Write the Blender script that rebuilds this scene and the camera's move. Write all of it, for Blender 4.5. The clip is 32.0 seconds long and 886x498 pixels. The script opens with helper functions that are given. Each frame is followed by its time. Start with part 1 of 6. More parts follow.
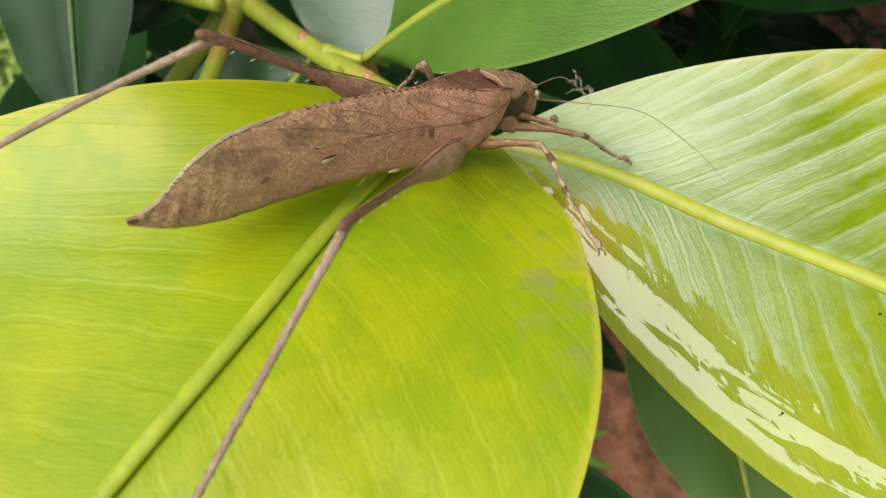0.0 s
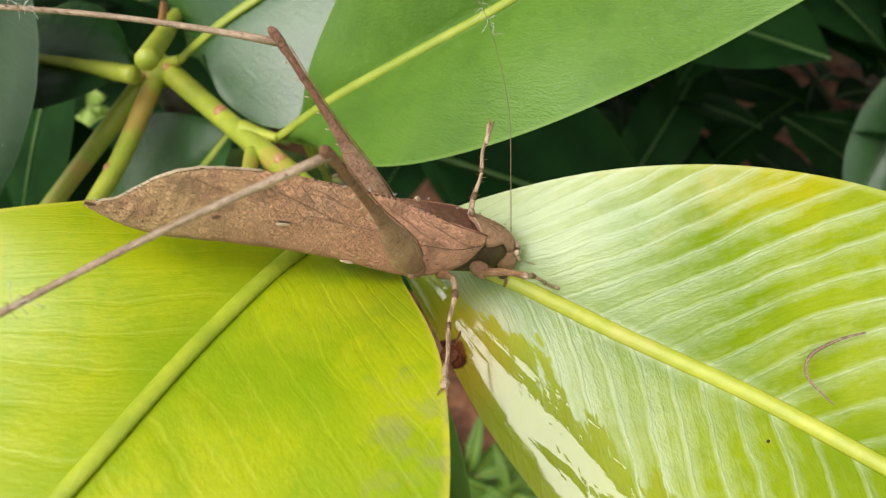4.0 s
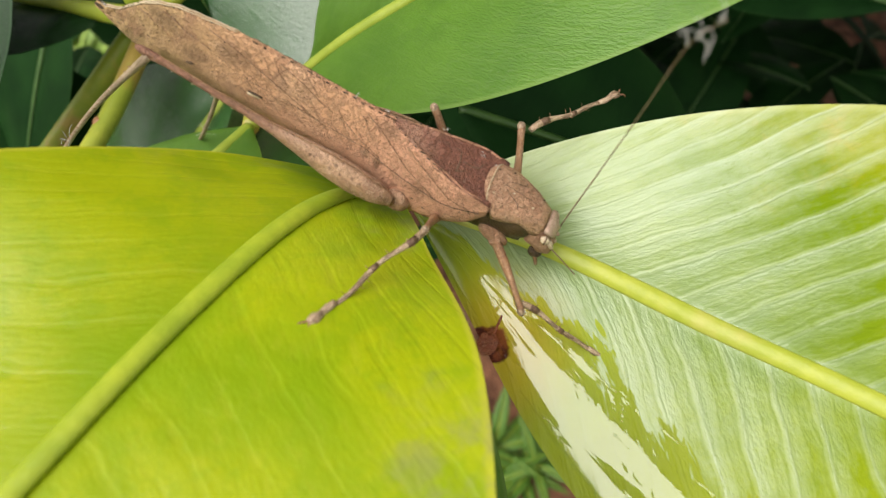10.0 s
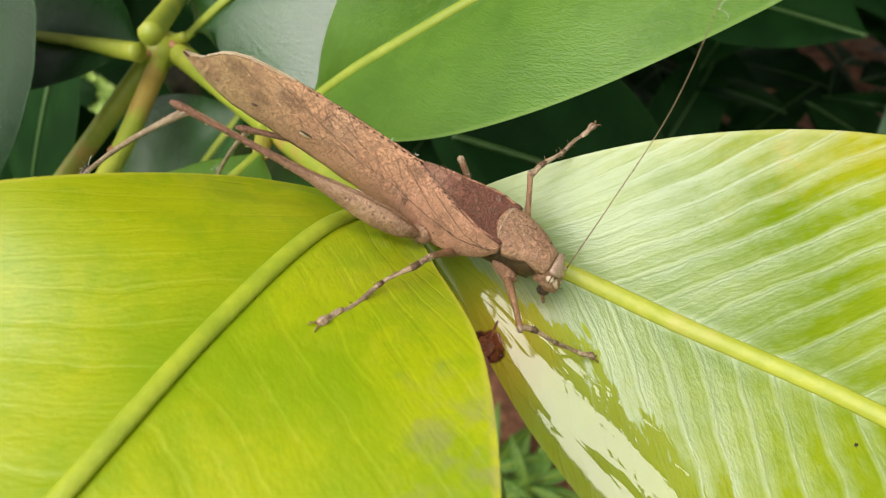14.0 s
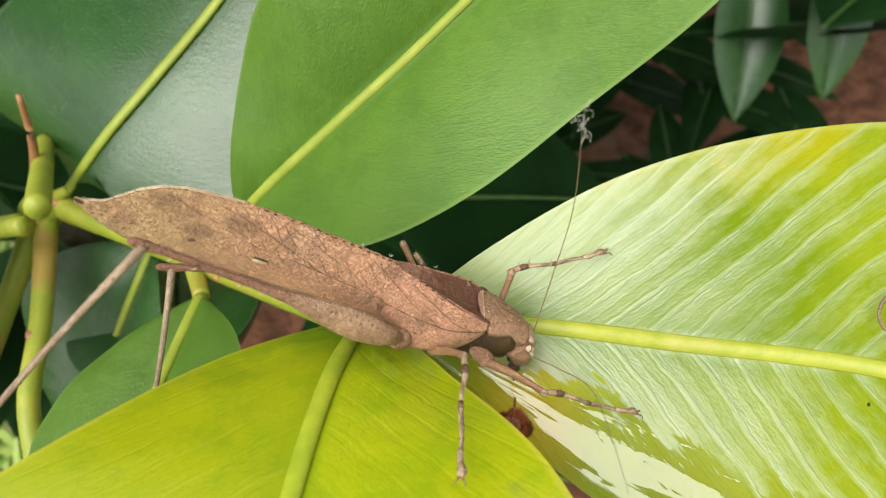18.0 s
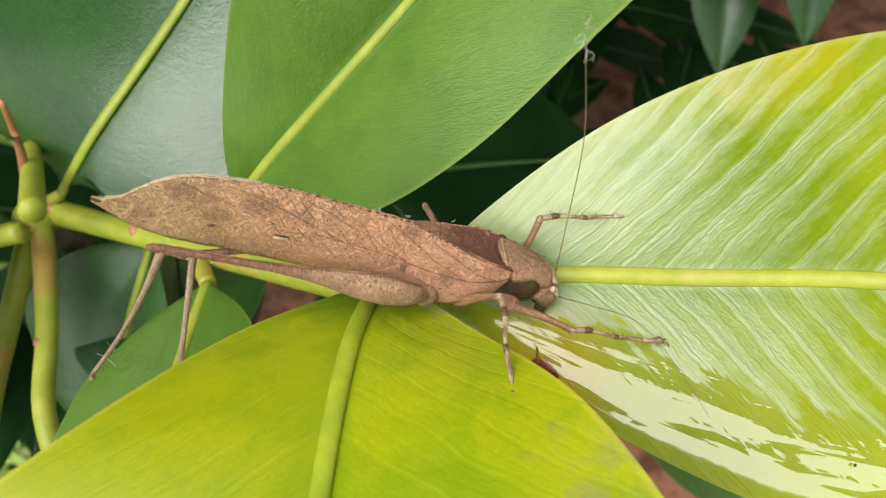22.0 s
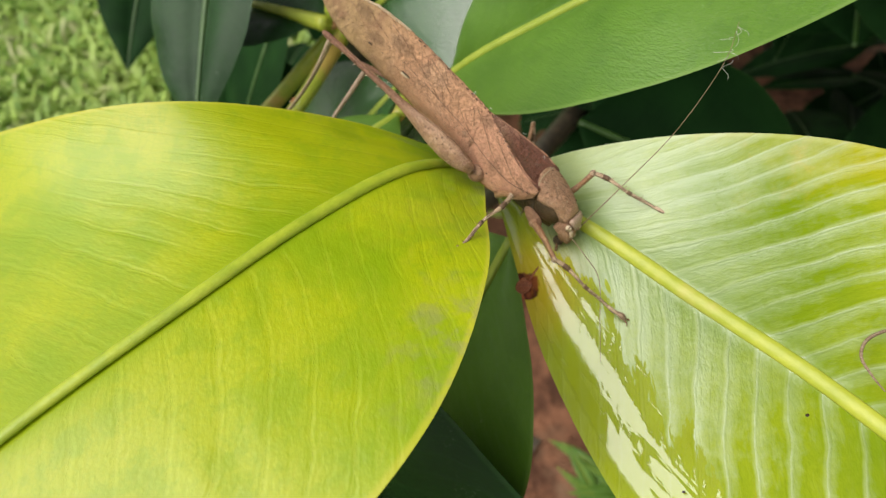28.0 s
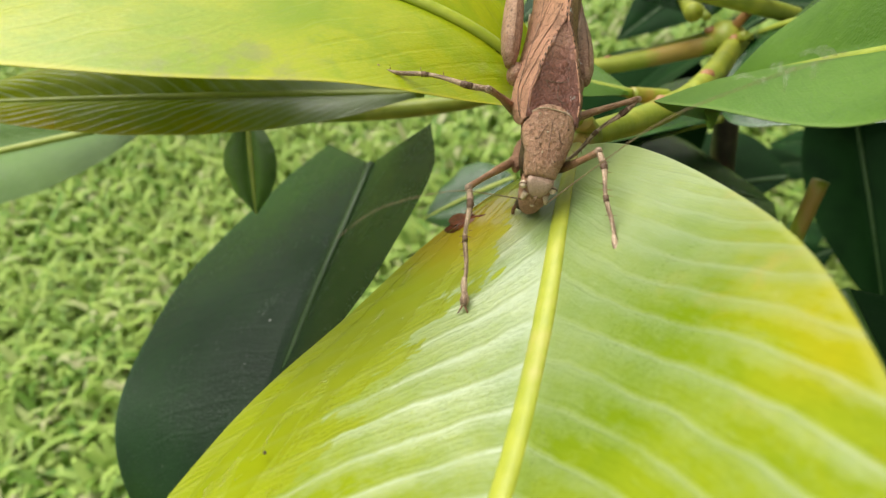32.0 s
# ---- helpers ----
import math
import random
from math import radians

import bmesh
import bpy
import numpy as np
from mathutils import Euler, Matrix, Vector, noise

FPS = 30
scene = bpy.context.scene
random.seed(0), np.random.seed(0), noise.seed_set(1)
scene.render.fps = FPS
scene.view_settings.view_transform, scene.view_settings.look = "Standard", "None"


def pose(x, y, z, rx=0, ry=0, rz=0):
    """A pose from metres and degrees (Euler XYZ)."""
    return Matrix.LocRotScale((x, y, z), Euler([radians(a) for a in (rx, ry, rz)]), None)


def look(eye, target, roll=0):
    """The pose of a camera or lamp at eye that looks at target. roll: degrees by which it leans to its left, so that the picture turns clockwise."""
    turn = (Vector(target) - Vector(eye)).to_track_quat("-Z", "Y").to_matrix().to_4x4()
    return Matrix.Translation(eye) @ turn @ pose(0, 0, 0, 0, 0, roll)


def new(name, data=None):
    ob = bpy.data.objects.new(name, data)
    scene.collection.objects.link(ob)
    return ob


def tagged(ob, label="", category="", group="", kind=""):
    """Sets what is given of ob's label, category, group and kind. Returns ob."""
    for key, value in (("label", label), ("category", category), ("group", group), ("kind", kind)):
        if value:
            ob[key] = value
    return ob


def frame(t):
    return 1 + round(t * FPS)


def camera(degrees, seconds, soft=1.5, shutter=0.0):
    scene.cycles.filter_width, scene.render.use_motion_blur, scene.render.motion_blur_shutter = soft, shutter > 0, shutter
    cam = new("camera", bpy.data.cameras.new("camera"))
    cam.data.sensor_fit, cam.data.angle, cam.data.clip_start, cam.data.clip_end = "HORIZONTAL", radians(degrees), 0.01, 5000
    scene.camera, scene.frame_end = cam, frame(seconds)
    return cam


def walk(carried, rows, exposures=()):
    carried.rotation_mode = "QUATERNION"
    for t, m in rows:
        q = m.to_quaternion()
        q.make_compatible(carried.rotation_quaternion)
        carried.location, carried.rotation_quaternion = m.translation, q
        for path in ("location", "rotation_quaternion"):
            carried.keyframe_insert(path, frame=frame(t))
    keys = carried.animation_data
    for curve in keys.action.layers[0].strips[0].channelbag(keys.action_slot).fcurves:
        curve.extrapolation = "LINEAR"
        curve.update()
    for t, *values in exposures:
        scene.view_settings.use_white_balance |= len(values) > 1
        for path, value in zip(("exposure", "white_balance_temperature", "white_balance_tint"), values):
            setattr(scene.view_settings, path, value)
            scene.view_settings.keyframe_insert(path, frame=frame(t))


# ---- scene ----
cam = camera(66.4, 32.0, 1.3)
cam.data.dof.use_dof, cam.data.dof.focus_distance, cam.data.dof.aperture_fstop = True, 0.085, 34.0
PATH = [
    (0, 0.00012, -0.00001, 0.79999, 32.03, -0.00, -0.03),
    (0.5, 0.00497, 0.00688, 0.80441, 32.39, -0.21, -4.55),
    (1, 0.00760, 0.00864, 0.79710, 34.63, -0.61, -4.47),
    (1.5, 0.01659, 0.02014, 0.80777, 36.12, 0.66, -3.83),
    (2, 0.01515, 0.02184, 0.80538, 35.86, -0.11, -2.26),
    (2.5, 0.01428, 0.02116, 0.80497, 35.57, -0.51, -0.29),
    (3, 0.01526, 0.01656, 0.80514, 35.97, -1.09, 0.69),
    (3.1, 0.01592, 0.01587, 0.80417, 35.96, -1.50, 0.49),
    (3.5, 0.01388, 0.01626, 0.80493, 35.41, -2.00, -0.42),
    (4, 0.01279, 0.01196, 0.80325, 34.46, -1.76, -1.16),
    (4.5, 0.01073, 0.01494, 0.79960, 33.02, -1.21, -0.58),
    (6.5, 0.01596, 0.02940, 0.78172, 29.14, 0.54, 1.13),
    (7, 0.01600, 0.02900, 0.78114, 28.87, 0.45, 1.29),
    (7.5, 0.01479, 0.02851, 0.78043, 29.14, -0.28, 0.98),
    (8, 0.01406, 0.02690, 0.78116, 29.52, -0.57, 1.01),
    (8.5, 0.01256, 0.02499, 0.78170, 29.50, -0.57, 0.78),
    (9, 0.01329, 0.02431, 0.78358, 29.51, -0.76, 0.49),
    (9.5, 0.01561, 0.02197, 0.78187, 30.29, -0.81, 1.05),
    (10, 0.01215, 0.02269, 0.78713, 31.67, -0.15, 0.29),
    (10.5, 0.01019, 0.02353, 0.78841, 32.48, -0.20, 0.42),
    (11, 0.01086, 0.02365, 0.78809, 32.50, -0.15, 0.45),
    (11.5, 0.01336, 0.02378, 0.78778, 32.55, -1.00, -0.05),
    (12, 0.01343, 0.01993, 0.78990, 33.14, -1.26, -0.62),
    (12.5, 0.01373, 0.01799, 0.79046, 33.60, -1.74, -0.92),
    (13, 0.01425, 0.01686, 0.79138, 33.61, -0.66, -0.78),
    (13.5, 0.01134, 0.01601, 0.79072, 33.96, -0.68, -0.63),
    (14, 0.01037, 0.01651, 0.79394, 33.82, -0.65, -0.91),
    (14.5, 0.00984, 0.01756, 0.79155, 33.87, -0.18, -3.01),
    (16.5, 0.00072, 0.02239, 0.79063, 34.37, 2.51, -18.91),
    (17, 0.00234, 0.02807, 0.79269, 33.24, 3.24, -20.58),
    (17.5, -0.00156, 0.02465, 0.79188, 33.51, 3.42, -20.91),
    (18, 0.00174, 0.02810, 0.80137, 33.93, 2.70, -21.06),
    (18.5, -0.00237, 0.02595, 0.79387, 36.10, 4.51, -21.44),
    (19, -0.01386, 0.03473, 0.79690, 33.62, 3.28, -24.58),
    (19.5, -0.01371, 0.03096, 0.80068, 35.01, 3.73, -26.91),
    (20, -0.01380, 0.02809, 0.80346, 34.52, 3.64, -27.50),
    (20.5, -0.01190, 0.02521, 0.80377, 33.79, 3.18, -27.33),
    (21, -0.01028, 0.02534, 0.79967, 33.15, 3.63, -26.55),
    (21.5, -0.00685, 0.02818, 0.79982, 32.78, 4.58, -26.19),
    (22, -0.00138, 0.02656, 0.79834, 32.51, 5.25, -25.86),
    (22.5, -0.00034, 0.02382, 0.80251, 31.84, 5.87, -26.07),
    (23, -0.00234, 0.02332, 0.80123, 31.85, 5.36, -26.44),
    (23.5, 0.00036, 0.02376, 0.79855, 31.83, 6.16, -25.67),
    (24, 0.00019, 0.02544, 0.80287, 31.78, 5.84, -25.90),
    (24.5, 0.00275, 0.02230, 0.80374, 31.63, 6.49, -25.30),
    (25, -0.00154, 0.02133, 0.80476, 31.79, 5.85, -24.56),
    (25.5, -0.00338, 0.01842, 0.79926, 31.10, 4.63, -19.35),
    (26, -0.00725, 0.02089, 0.80169, 30.32, 5.23, -17.14),
    (26.5, -0.00487, 0.01982, 0.80157, 30.51, 5.62, -14.90),
    (28.5, 0.03474, -0.00149, 0.80845, 36.53, 6.46, 26.68),
    (29, 0.03439, 0.00395, 0.80012, 39.41, 4.97, 37.17),
    (29.5, 0.03743, 0.01640, 0.78979, 39.09, 1.47, 48.86),
    (30, 0.05082, 0.02504, 0.78531, 37.54, 4.19, 53.92),
    (30.5, 0.06371, 0.02686, 0.78471, 39.01, 5.26, 63.51),
    (30.6, 0.06972, 0.02872, 0.78304, 40.11, 6.64, 65.22),
    (31, 0.06831, 0.03766, 0.78286, 41.52, 2.66, 73.19),
    (31.3, 0.06804, 0.04091, 0.77960, 41.78, 2.56, 75.04),
    (31.6, 0.06756, 0.04170, 0.77835, 40.87, 3.08, 75.47),
    (32, 0.07697, 0.03683, 0.77326, 43.95, 1.78, 73.38),
]
walk(cam, [(t, pose(x, y, z, rx, ry, rz)) for t, x, y, z, rx, ry, rz in PATH],
     exposures=[(0.0, -0.12), (1.0, -0.1), (2.0, 0.08), (4.5, 0.05), (9.0, 0.0), (17.0, -0.02), (19.0, 0.18), (21.0, 0.0), (25.0, 0.0), (26.0, -0.06), (28.5, -0.12), (30.0, -0.06), (31.0, 0.02), (32.0, 0.13)])

# ---- world and light: a bright overcast day ----
world = bpy.data.worlds.new("sky")
world.use_nodes = True
scene.world = world
SUN_EL, SUN_ROT = radians(58), radians(-115)
wt = world.node_tree
sky = wt.nodes.new("ShaderNodeTexSky")
sky.sky_type, sky.sun_disc, sky.sun_elevation, sky.sun_rotation = "NISHITA", False, SUN_EL, SUN_ROT
sky.air_density, sky.dust_density, sky.ozone_density = 1.0, 4.0, 1.0
haze = wt.nodes.new("ShaderNodeMix")
haze.data_type = "RGBA"
haze.inputs[0].default_value = 0.8
haze.inputs[7].default_value = (8.3, 8.2, 7.7, 1)
wt.links.new(sky.outputs[0], haze.inputs[6])
back = wt.nodes["Background"]
back.inputs[1].default_value = 0.1
wt.links.new(haze.outputs[2], back.inputs[0])
sun = new("sun", bpy.data.lights.new("sun", "SUN"))
sun.data.energy, sun.data.angle, sun.data.color = 4.5, radians(60), (1.0, 0.975, 0.90)
sun.matrix_world = look((0, 0, 5), Vector((0, 0, 5)) - Vector((math.sin(SUN_ROT) * math.cos(SUN_EL), math.cos(SUN_ROT) * math.cos(SUN_EL), math.sin(SUN_EL))))

# ---- materials ----


class Net:
    """Short names for building a node material."""

    def __init__(self, name, rough=0.5, spec=0.5):
        self.mat = bpy.data.materials.new(name)
        self.mat.use_nodes = True
        self.nodes, self.links = self.mat.node_tree.nodes, self.mat.node_tree.links
        self.bsdf = self.nodes["Principled BSDF"]
        self.put("Roughness", rough)
        self.put("Specular IOR Level", spec)

    def put(self, name, value):
        if hasattr(value, "is_linked"):
            self.links.new(value, self.bsdf.inputs[name])
        elif isinstance(value, tuple):
            self.bsdf.inputs[name].default_value = (*value, 1)
        else:
            self.bsdf.inputs[name].default_value = value

    def math(self, op, a, b=0.0, c=0.0, clamp=False):
        n = self.nodes.new("ShaderNodeMath")
        n.operation, n.use_clamp = op, clamp
        for i, v in enumerate((a, b, c)):
            if hasattr(v, "is_linked"):
                self.links.new(v, n.inputs[i])
            else:
                n.inputs[i].default_value = v
        return n.outputs[0]

    def coords(self, kind="Object"):
        return self.nodes.new("ShaderNodeTexCoord").outputs[kind]

    def uv(self):
        n = self.nodes.new("ShaderNodeSeparateXYZ")
        self.links.new(self.nodes.new("ShaderNodeUVMap").outputs[0], n.inputs[0])
        return n.outputs[0], n.outputs[1]

    def join(self, x, y, z=0.0):
        n = self.nodes.new("ShaderNodeCombineXYZ")
        for i, v in enumerate((x, y, z)):
            if hasattr(v, "is_linked"):
                self.links.new(v, n.inputs[i])
            else:
                n.inputs[i].default_value = v
        return n.outputs[0]

    def noise(self, scale, detail=4.0, rough=0.6, at=None, distort=0.0):
        n = self.nodes.new("ShaderNodeTexNoise")
        n.inputs["Scale"].default_value, n.inputs["Detail"].default_value = scale, detail
        n.inputs["Roughness"].default_value, n.inputs["Distortion"].default_value = rough, distort
        self.links.new(at if at is not None else self.coords(), n.inputs["Vector"])
        return n.outputs["Fac"]

    def cells(self, scale, at=None, feature="DISTANCE_TO_EDGE"):
        n = self.nodes.new("ShaderNodeTexVoronoi")
        n.feature = feature
        n.inputs["Scale"].default_value = scale
        self.links.new(at if at is not None else self.coords(), n.inputs["Vector"])
        return n.outputs["Distance"]

    def ramp(self, fac, lo, hi, to_lo=0.0, to_hi=1.0):
        n = self.nodes.new("ShaderNodeMapRange")
        n.interpolation_type = "SMOOTHSTEP"
        self.links.new(fac, n.inputs[0])
        for i, v in zip((1, 2, 3, 4), (lo, hi, to_lo, to_hi)):
            n.inputs[i].default_value = v
        return n.outputs[0]

    def mix(self, fac, a, b):
        n = self.nodes.new("ShaderNodeMix")
        n.data_type = "RGBA"
        for i, v in ((0, fac), (6, a), (7, b)):
            if hasattr(v, "is_linked"):
                self.links.new(v, n.inputs[i])
            elif isinstance(v, tuple):
                n.inputs[i].default_value = (*v, 1)
            else:
                n.inputs[i].default_value = v
        return n.outputs[2]

    def bump(self, height, strength, distance):
        n = self.nodes.new("ShaderNodeBump")
        n.inputs["Strength"].default_value, n.inputs["Distance"].default_value = strength, distance
        self.links.new(height, n.inputs["Height"])
        self.links.new(n.outputs[0], self.bsdf.inputs["Normal"])

    def random(self):
        return self.nodes.new("ShaderNodeObjectInfo").outputs["Random"]


def leaf_material(name, base, dark, pale, rough, veins=16.0, patch=(0.5, 0.72), vein_bump=0.5, through_light=0.25, slant=0.12, spec=0.5, film_colour=None, spots=0.0, stain=None, tint=None, fine_bump=0.55, smudge=0.0, mottle=0.3, vein_tint=0.3, sheen_amount=0.0, panel=0.0, coat=0.0):
    """A leaf blade: u runs along the midrib, v across it from -1 to 1. film_colour: wet along the v = 1 side."""
    m = Net(name, rough, spec)
    u, v = m.uv()
    side = m.math("ABSOLUTE", v)
    wobble = m.math("ADD", m.math("MULTIPLY", m.noise(30.0, 3.0), 1.5), m.math("MULTIPLY", m.noise(150.0, 3.0), 0.22))
    bow = m.math("MULTIPLY", m.math("MULTIPLY", side, side), 0.06 * veins)
    phase = m.math("SUBTRACT", m.math("ADD", m.math("SUBTRACT", m.math("MULTIPLY", u, veins), m.math("MULTIPLY", side, veins * slant)), wobble), bow)
    saw = m.math("FRACT", phase)
    past = m.math("FRACT", m.math("ADD", phase, 0.5))  # 0 on a side vein, 1 just before the next
    ridge = m.ramp(m.math("ABSOLUTE", m.math("SUBTRACT", saw, 0.5)), 0.03, 0.12, 1.0, 0.0)
    minor = m.ramp(m.math("ABSOLUTE", m.math("SUBTRACT", m.math("FRACT", m.math("ADD", m.math("MULTIPLY", phase, 3.0), m.math("MULTIPLY", m.noise(260.0, 2.0), 1.2))), 0.5)), 0.05, 0.22, 1.0, 0.0)
    broken = m.ramp(m.noise(1.0, 3.0, 0.6, at=m.join(m.math("MULTIPLY", phase, 1.3), m.math("MULTIPLY", v, 5.0))), 0.32, 0.62, 0.45, 1.0)
    ridge = m.math("MULTIPLY", ridge, broken)
    stretched = m.join(m.math("MULTIPLY", m.math("SUBTRACT", u, m.math("MULTIPLY", side, slant)), 330.0), m.math("MULTIPLY", v, 48.0))
    fine = m.noise(1.0, 3.0, 0.6, at=stretched)
    crease = m.noise(1.0, 4.0, 0.62, at=m.join(m.math("MULTIPLY", phase, 3.4), m.math("MULTIPLY", v, 11.0)), distort=0.35)
    broad = m.noise(42.0, 4.0, 0.55)
    grain = m.noise(900.0, 2.0)
    areole = m.cells(620.0)
    colour = m.mix(m.ramp(broad, patch[0] - 0.18, patch[0] + 0.14), dark, base)
    colour = m.mix(m.math("MULTIPLY", m.ramp(m.noise(24.0, 5.0, 0.6), patch[1] - 0.16, patch[1] + 0.1), 0.75), colour, pale)
    colour = m.mix(m.math("MULTIPLY", m.ramp(m.noise(170.0, 5.0, 0.68), 0.46, 0.62), mottle), colour, dark)
    colour = m.mix(m.math("MULTIPLY", m.ramp(crease, 0.5, 0.68), mottle * 0.35), colour, pale)
    colour = m.mix(m.math("MULTIPLY", m.ramp(areole, 0.0, 0.08, 1.0, 0.0), mottle * 0.35), colour, dark)
    colour = m.mix(m.math("MULTIPLY", ridge, vein_tint), colour, pale)
    colour = m.mix(m.math("MULTIPLY", m.ramp(fine, 0.42, 0.64), 0.13), colour, dark)
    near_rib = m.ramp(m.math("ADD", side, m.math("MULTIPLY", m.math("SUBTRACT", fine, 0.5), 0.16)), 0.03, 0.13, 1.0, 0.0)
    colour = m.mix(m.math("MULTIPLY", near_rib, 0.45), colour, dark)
    colour = m.mix(m.math("MULTIPLY", m.ramp(side, 0.965, 0.99), 0.7), colour, pale)
    if spots:
        dots = m.math("MULTIPLY", m.ramp(m.cells(spots, feature="F1"), 0.018, 0.036, 1.0, 0.0), m.ramp(m.noise(70.0, 1.0), 0.5, 0.56))
        colour = m.mix(dots, colour, (0.5, 0.55, 0.45))
        scratch = m.ramp(m.math("ABSOLUTE", m.math("SUBTRACT", m.noise(95.0, 2.0, 0.5, distort=1.5), 0.5)), 0.0, 0.006, 1.0, 0.0)
        colour = m.mix(m.math("MULTIPLY", m.math("MULTIPLY", scratch, m.ramp(m.noise(60.0, 2.0), 0.56, 0.62)), 0.5), colour, pale)
    if smudge:
        dirt = m.math("MULTIPLY", m.ramp(m.noise(26.0, 6.0, 0.65), 0.56, 0.68), m.ramp(m.noise(210.0, 4.0, 0.7), 0.42, 0.6))
        colour = m.mix(m.math("MULTIPLY", dirt, smudge), colour, (0.34, 0.33, 0.14))
    if tint:
        toward = m.math("ADD", m.math("MULTIPLY", v, tint[0]), m.math("ADD", m.math("MULTIPLY", u, tint[1]), m.noise(34.0, 5.0, 0.6)))
        colour = m.mix(m.math("MULTIPLY", m.ramp(toward, tint[2], tint[2] + 0.35), 0.75), colour, tint[3])
        blotch = m.math("MULTIPLY", m.ramp(toward, tint[2] - 0.05, tint[2] + 0.25), m.ramp(m.noise(110.0, 5.0, 0.65), 0.52, 0.66))
        colour = m.mix(m.math("MULTIPLY", blotch, 0.65), colour, (0.62, 0.36, 0.03))
    bared, sky_sheen = None, None
    if sheen_amount:
        # a waxy surface with sky sheen painted into colour and gloss: strong near the base, then panel by panel, fading
        # across each from one side vein to the next
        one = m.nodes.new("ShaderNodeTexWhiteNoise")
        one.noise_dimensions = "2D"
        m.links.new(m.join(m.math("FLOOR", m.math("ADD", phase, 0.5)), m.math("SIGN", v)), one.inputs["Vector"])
        sky_sheen = m.math("ADD", m.ramp(m.math("ADD", u, m.math("MULTIPLY", side, 0.10)), 0.20, 0.58, 1.15, 0.02), m.math("MULTIPLY", m.math("SUBTRACT", one.outputs["Value"], 0.5), 0.26))
        sky_sheen = m.math("ADD", sky_sheen, m.math("SUBTRACT", m.ramp(past, 0.0, 0.55, 0.42, 0.0), 0.12))
        sky_sheen = m.math("ADD", sky_sheen, m.math("ADD", m.math("MULTIPLY", m.math("SUBTRACT", crease, 0.5), 0.5), m.math("ADD", m.math("MULTIPLY", m.math("SUBTRACT", broad, 0.5), 1.1), m.math("MULTIPLY", m.math("SUBTRACT", m.noise(650.0, 4.0, 0.7), 0.6), 0.5))))
        sky_sheen = m.math("ADD", m.math("MULTIPLY", sky_sheen, 1.0, clamp=True), m.math("MULTIPLY", ridge, 0.26), clamp=True)
        # whitish tint stands in for reflected sky
        colour = m.mix(m.math("MULTIPLY", sky_sheen, 0.24), colour, (0.54, 0.68, 0.56))
    if film_colour:
        # water lies along the low side and runs up between the side veins
        run = m.math("MULTIPLY", m.math("SUBTRACT", m.noise(1.0, 3.0, 0.5, at=m.join(m.math("MULTIPLY", phase, 1.0), m.math("MULTIPLY", v, 1.6))), 0.5), 0.55)
        frayed = m.math("MULTIPLY", m.math("SUBTRACT", crease, 0.5), 0.34)
        reach = m.math("ADD", m.math("SUBTRACT", v, m.math("MULTIPLY", u, 0.55)), m.math("ADD", run, frayed))
        reach = m.math("ADD", reach, m.math("MULTIPLY", m.math("SUBTRACT", m.noise(75.0, 3.0, 0.55), 0.5), 0.5))
        film = m.math("MULTIPLY", m.ramp(reach, 0.34, 0.37), m.ramp(v, 0.10, 0.2))
        streaks = m.noise(1.0, 4.0, 0.6, at=m.join(m.math("MULTIPLY", u, 7.0), m.math("MULTIPLY", v, 17.0)), distort=0.5)
        level = m.math("ADD", m.math("SUBTRACT", v, m.math("MULTIPLY", u, 0.70)), m.math("ADD", m.math("MULTIPLY", m.math("SUBTRACT", streaks, 0.5), 0.8), m.math("MULTIPLY", m.math("SUBTRACT", crease, 0.5), 0.45)))
        pool = m.math("MULTIPLY", film, m.ramp(level, 0.39, 0.41))
        pool = m.math("MULTIPLY", pool, m.ramp(m.noise(1.0, 3.0, 0.5, at=m.join(m.math("MULTIPLY", u, 9.0), m.math("MULTIPLY", v, 12.0), 3.0), distort=0.5), 0.57, 0.585, 1.0, 0.0))
        rim = m.ramp(m.math("ADD", v, m.math("MULTIPLY", m.noise(260.0, 2.0), 0.05)), 0.93, 0.95, 1.0, 0.0)
        pool = m.math("MULTIPLY", pool, rim)
        colour = m.mix(m.math("MULTIPLY", film, 0.8), colour, m.mix(m.ramp(broad, 0.35, 0.65), film_colour, tuple(c * 0.72 for c in film_colour)))
        bared, sky_sheen = film, m.math("MULTIPLY", sky_sheen, m.math("SUBTRACT", 1.0, film))
    if stain:
        gap = m.nodes.new("ShaderNodeVectorMath")
        gap.operation = "DISTANCE"
        m.links.new(m.coords(), gap.inputs[0])
        gap.inputs[1].default_value = stain
        far = m.math("ADD", gap.outputs["Value"], m.math("MULTIPLY", m.math("SUBTRACT", m.noise(420.0, 4.0, 0.6), 0.5), 0.0022))
        colour = m.mix(m.ramp(far, 0.0025, 0.0125, 0.5, 0.0), colour, (0.60, 0.33, 0.02))
        colour = m.mix(m.ramp(far, 0.0021, 0.0026, 1.0, 0.0), colour, m.mix(m.ramp(m.noise(700.0, 4.0), 0.4, 0.62), (0.07, 0.012, 0.006), (0.24, 0.06, 0.025)))
    m.put("Base Color", colour)
    gloss = m.math("ADD", rough, m.math("MULTIPLY", m.math("SUBTRACT", m.noise(60.0, 5.0), 0.5), 0.18))
    gloss = m.math("ADD", gloss, m.math("MULTIPLY", m.math("SUBTRACT", fine, 0.5), 0.16))
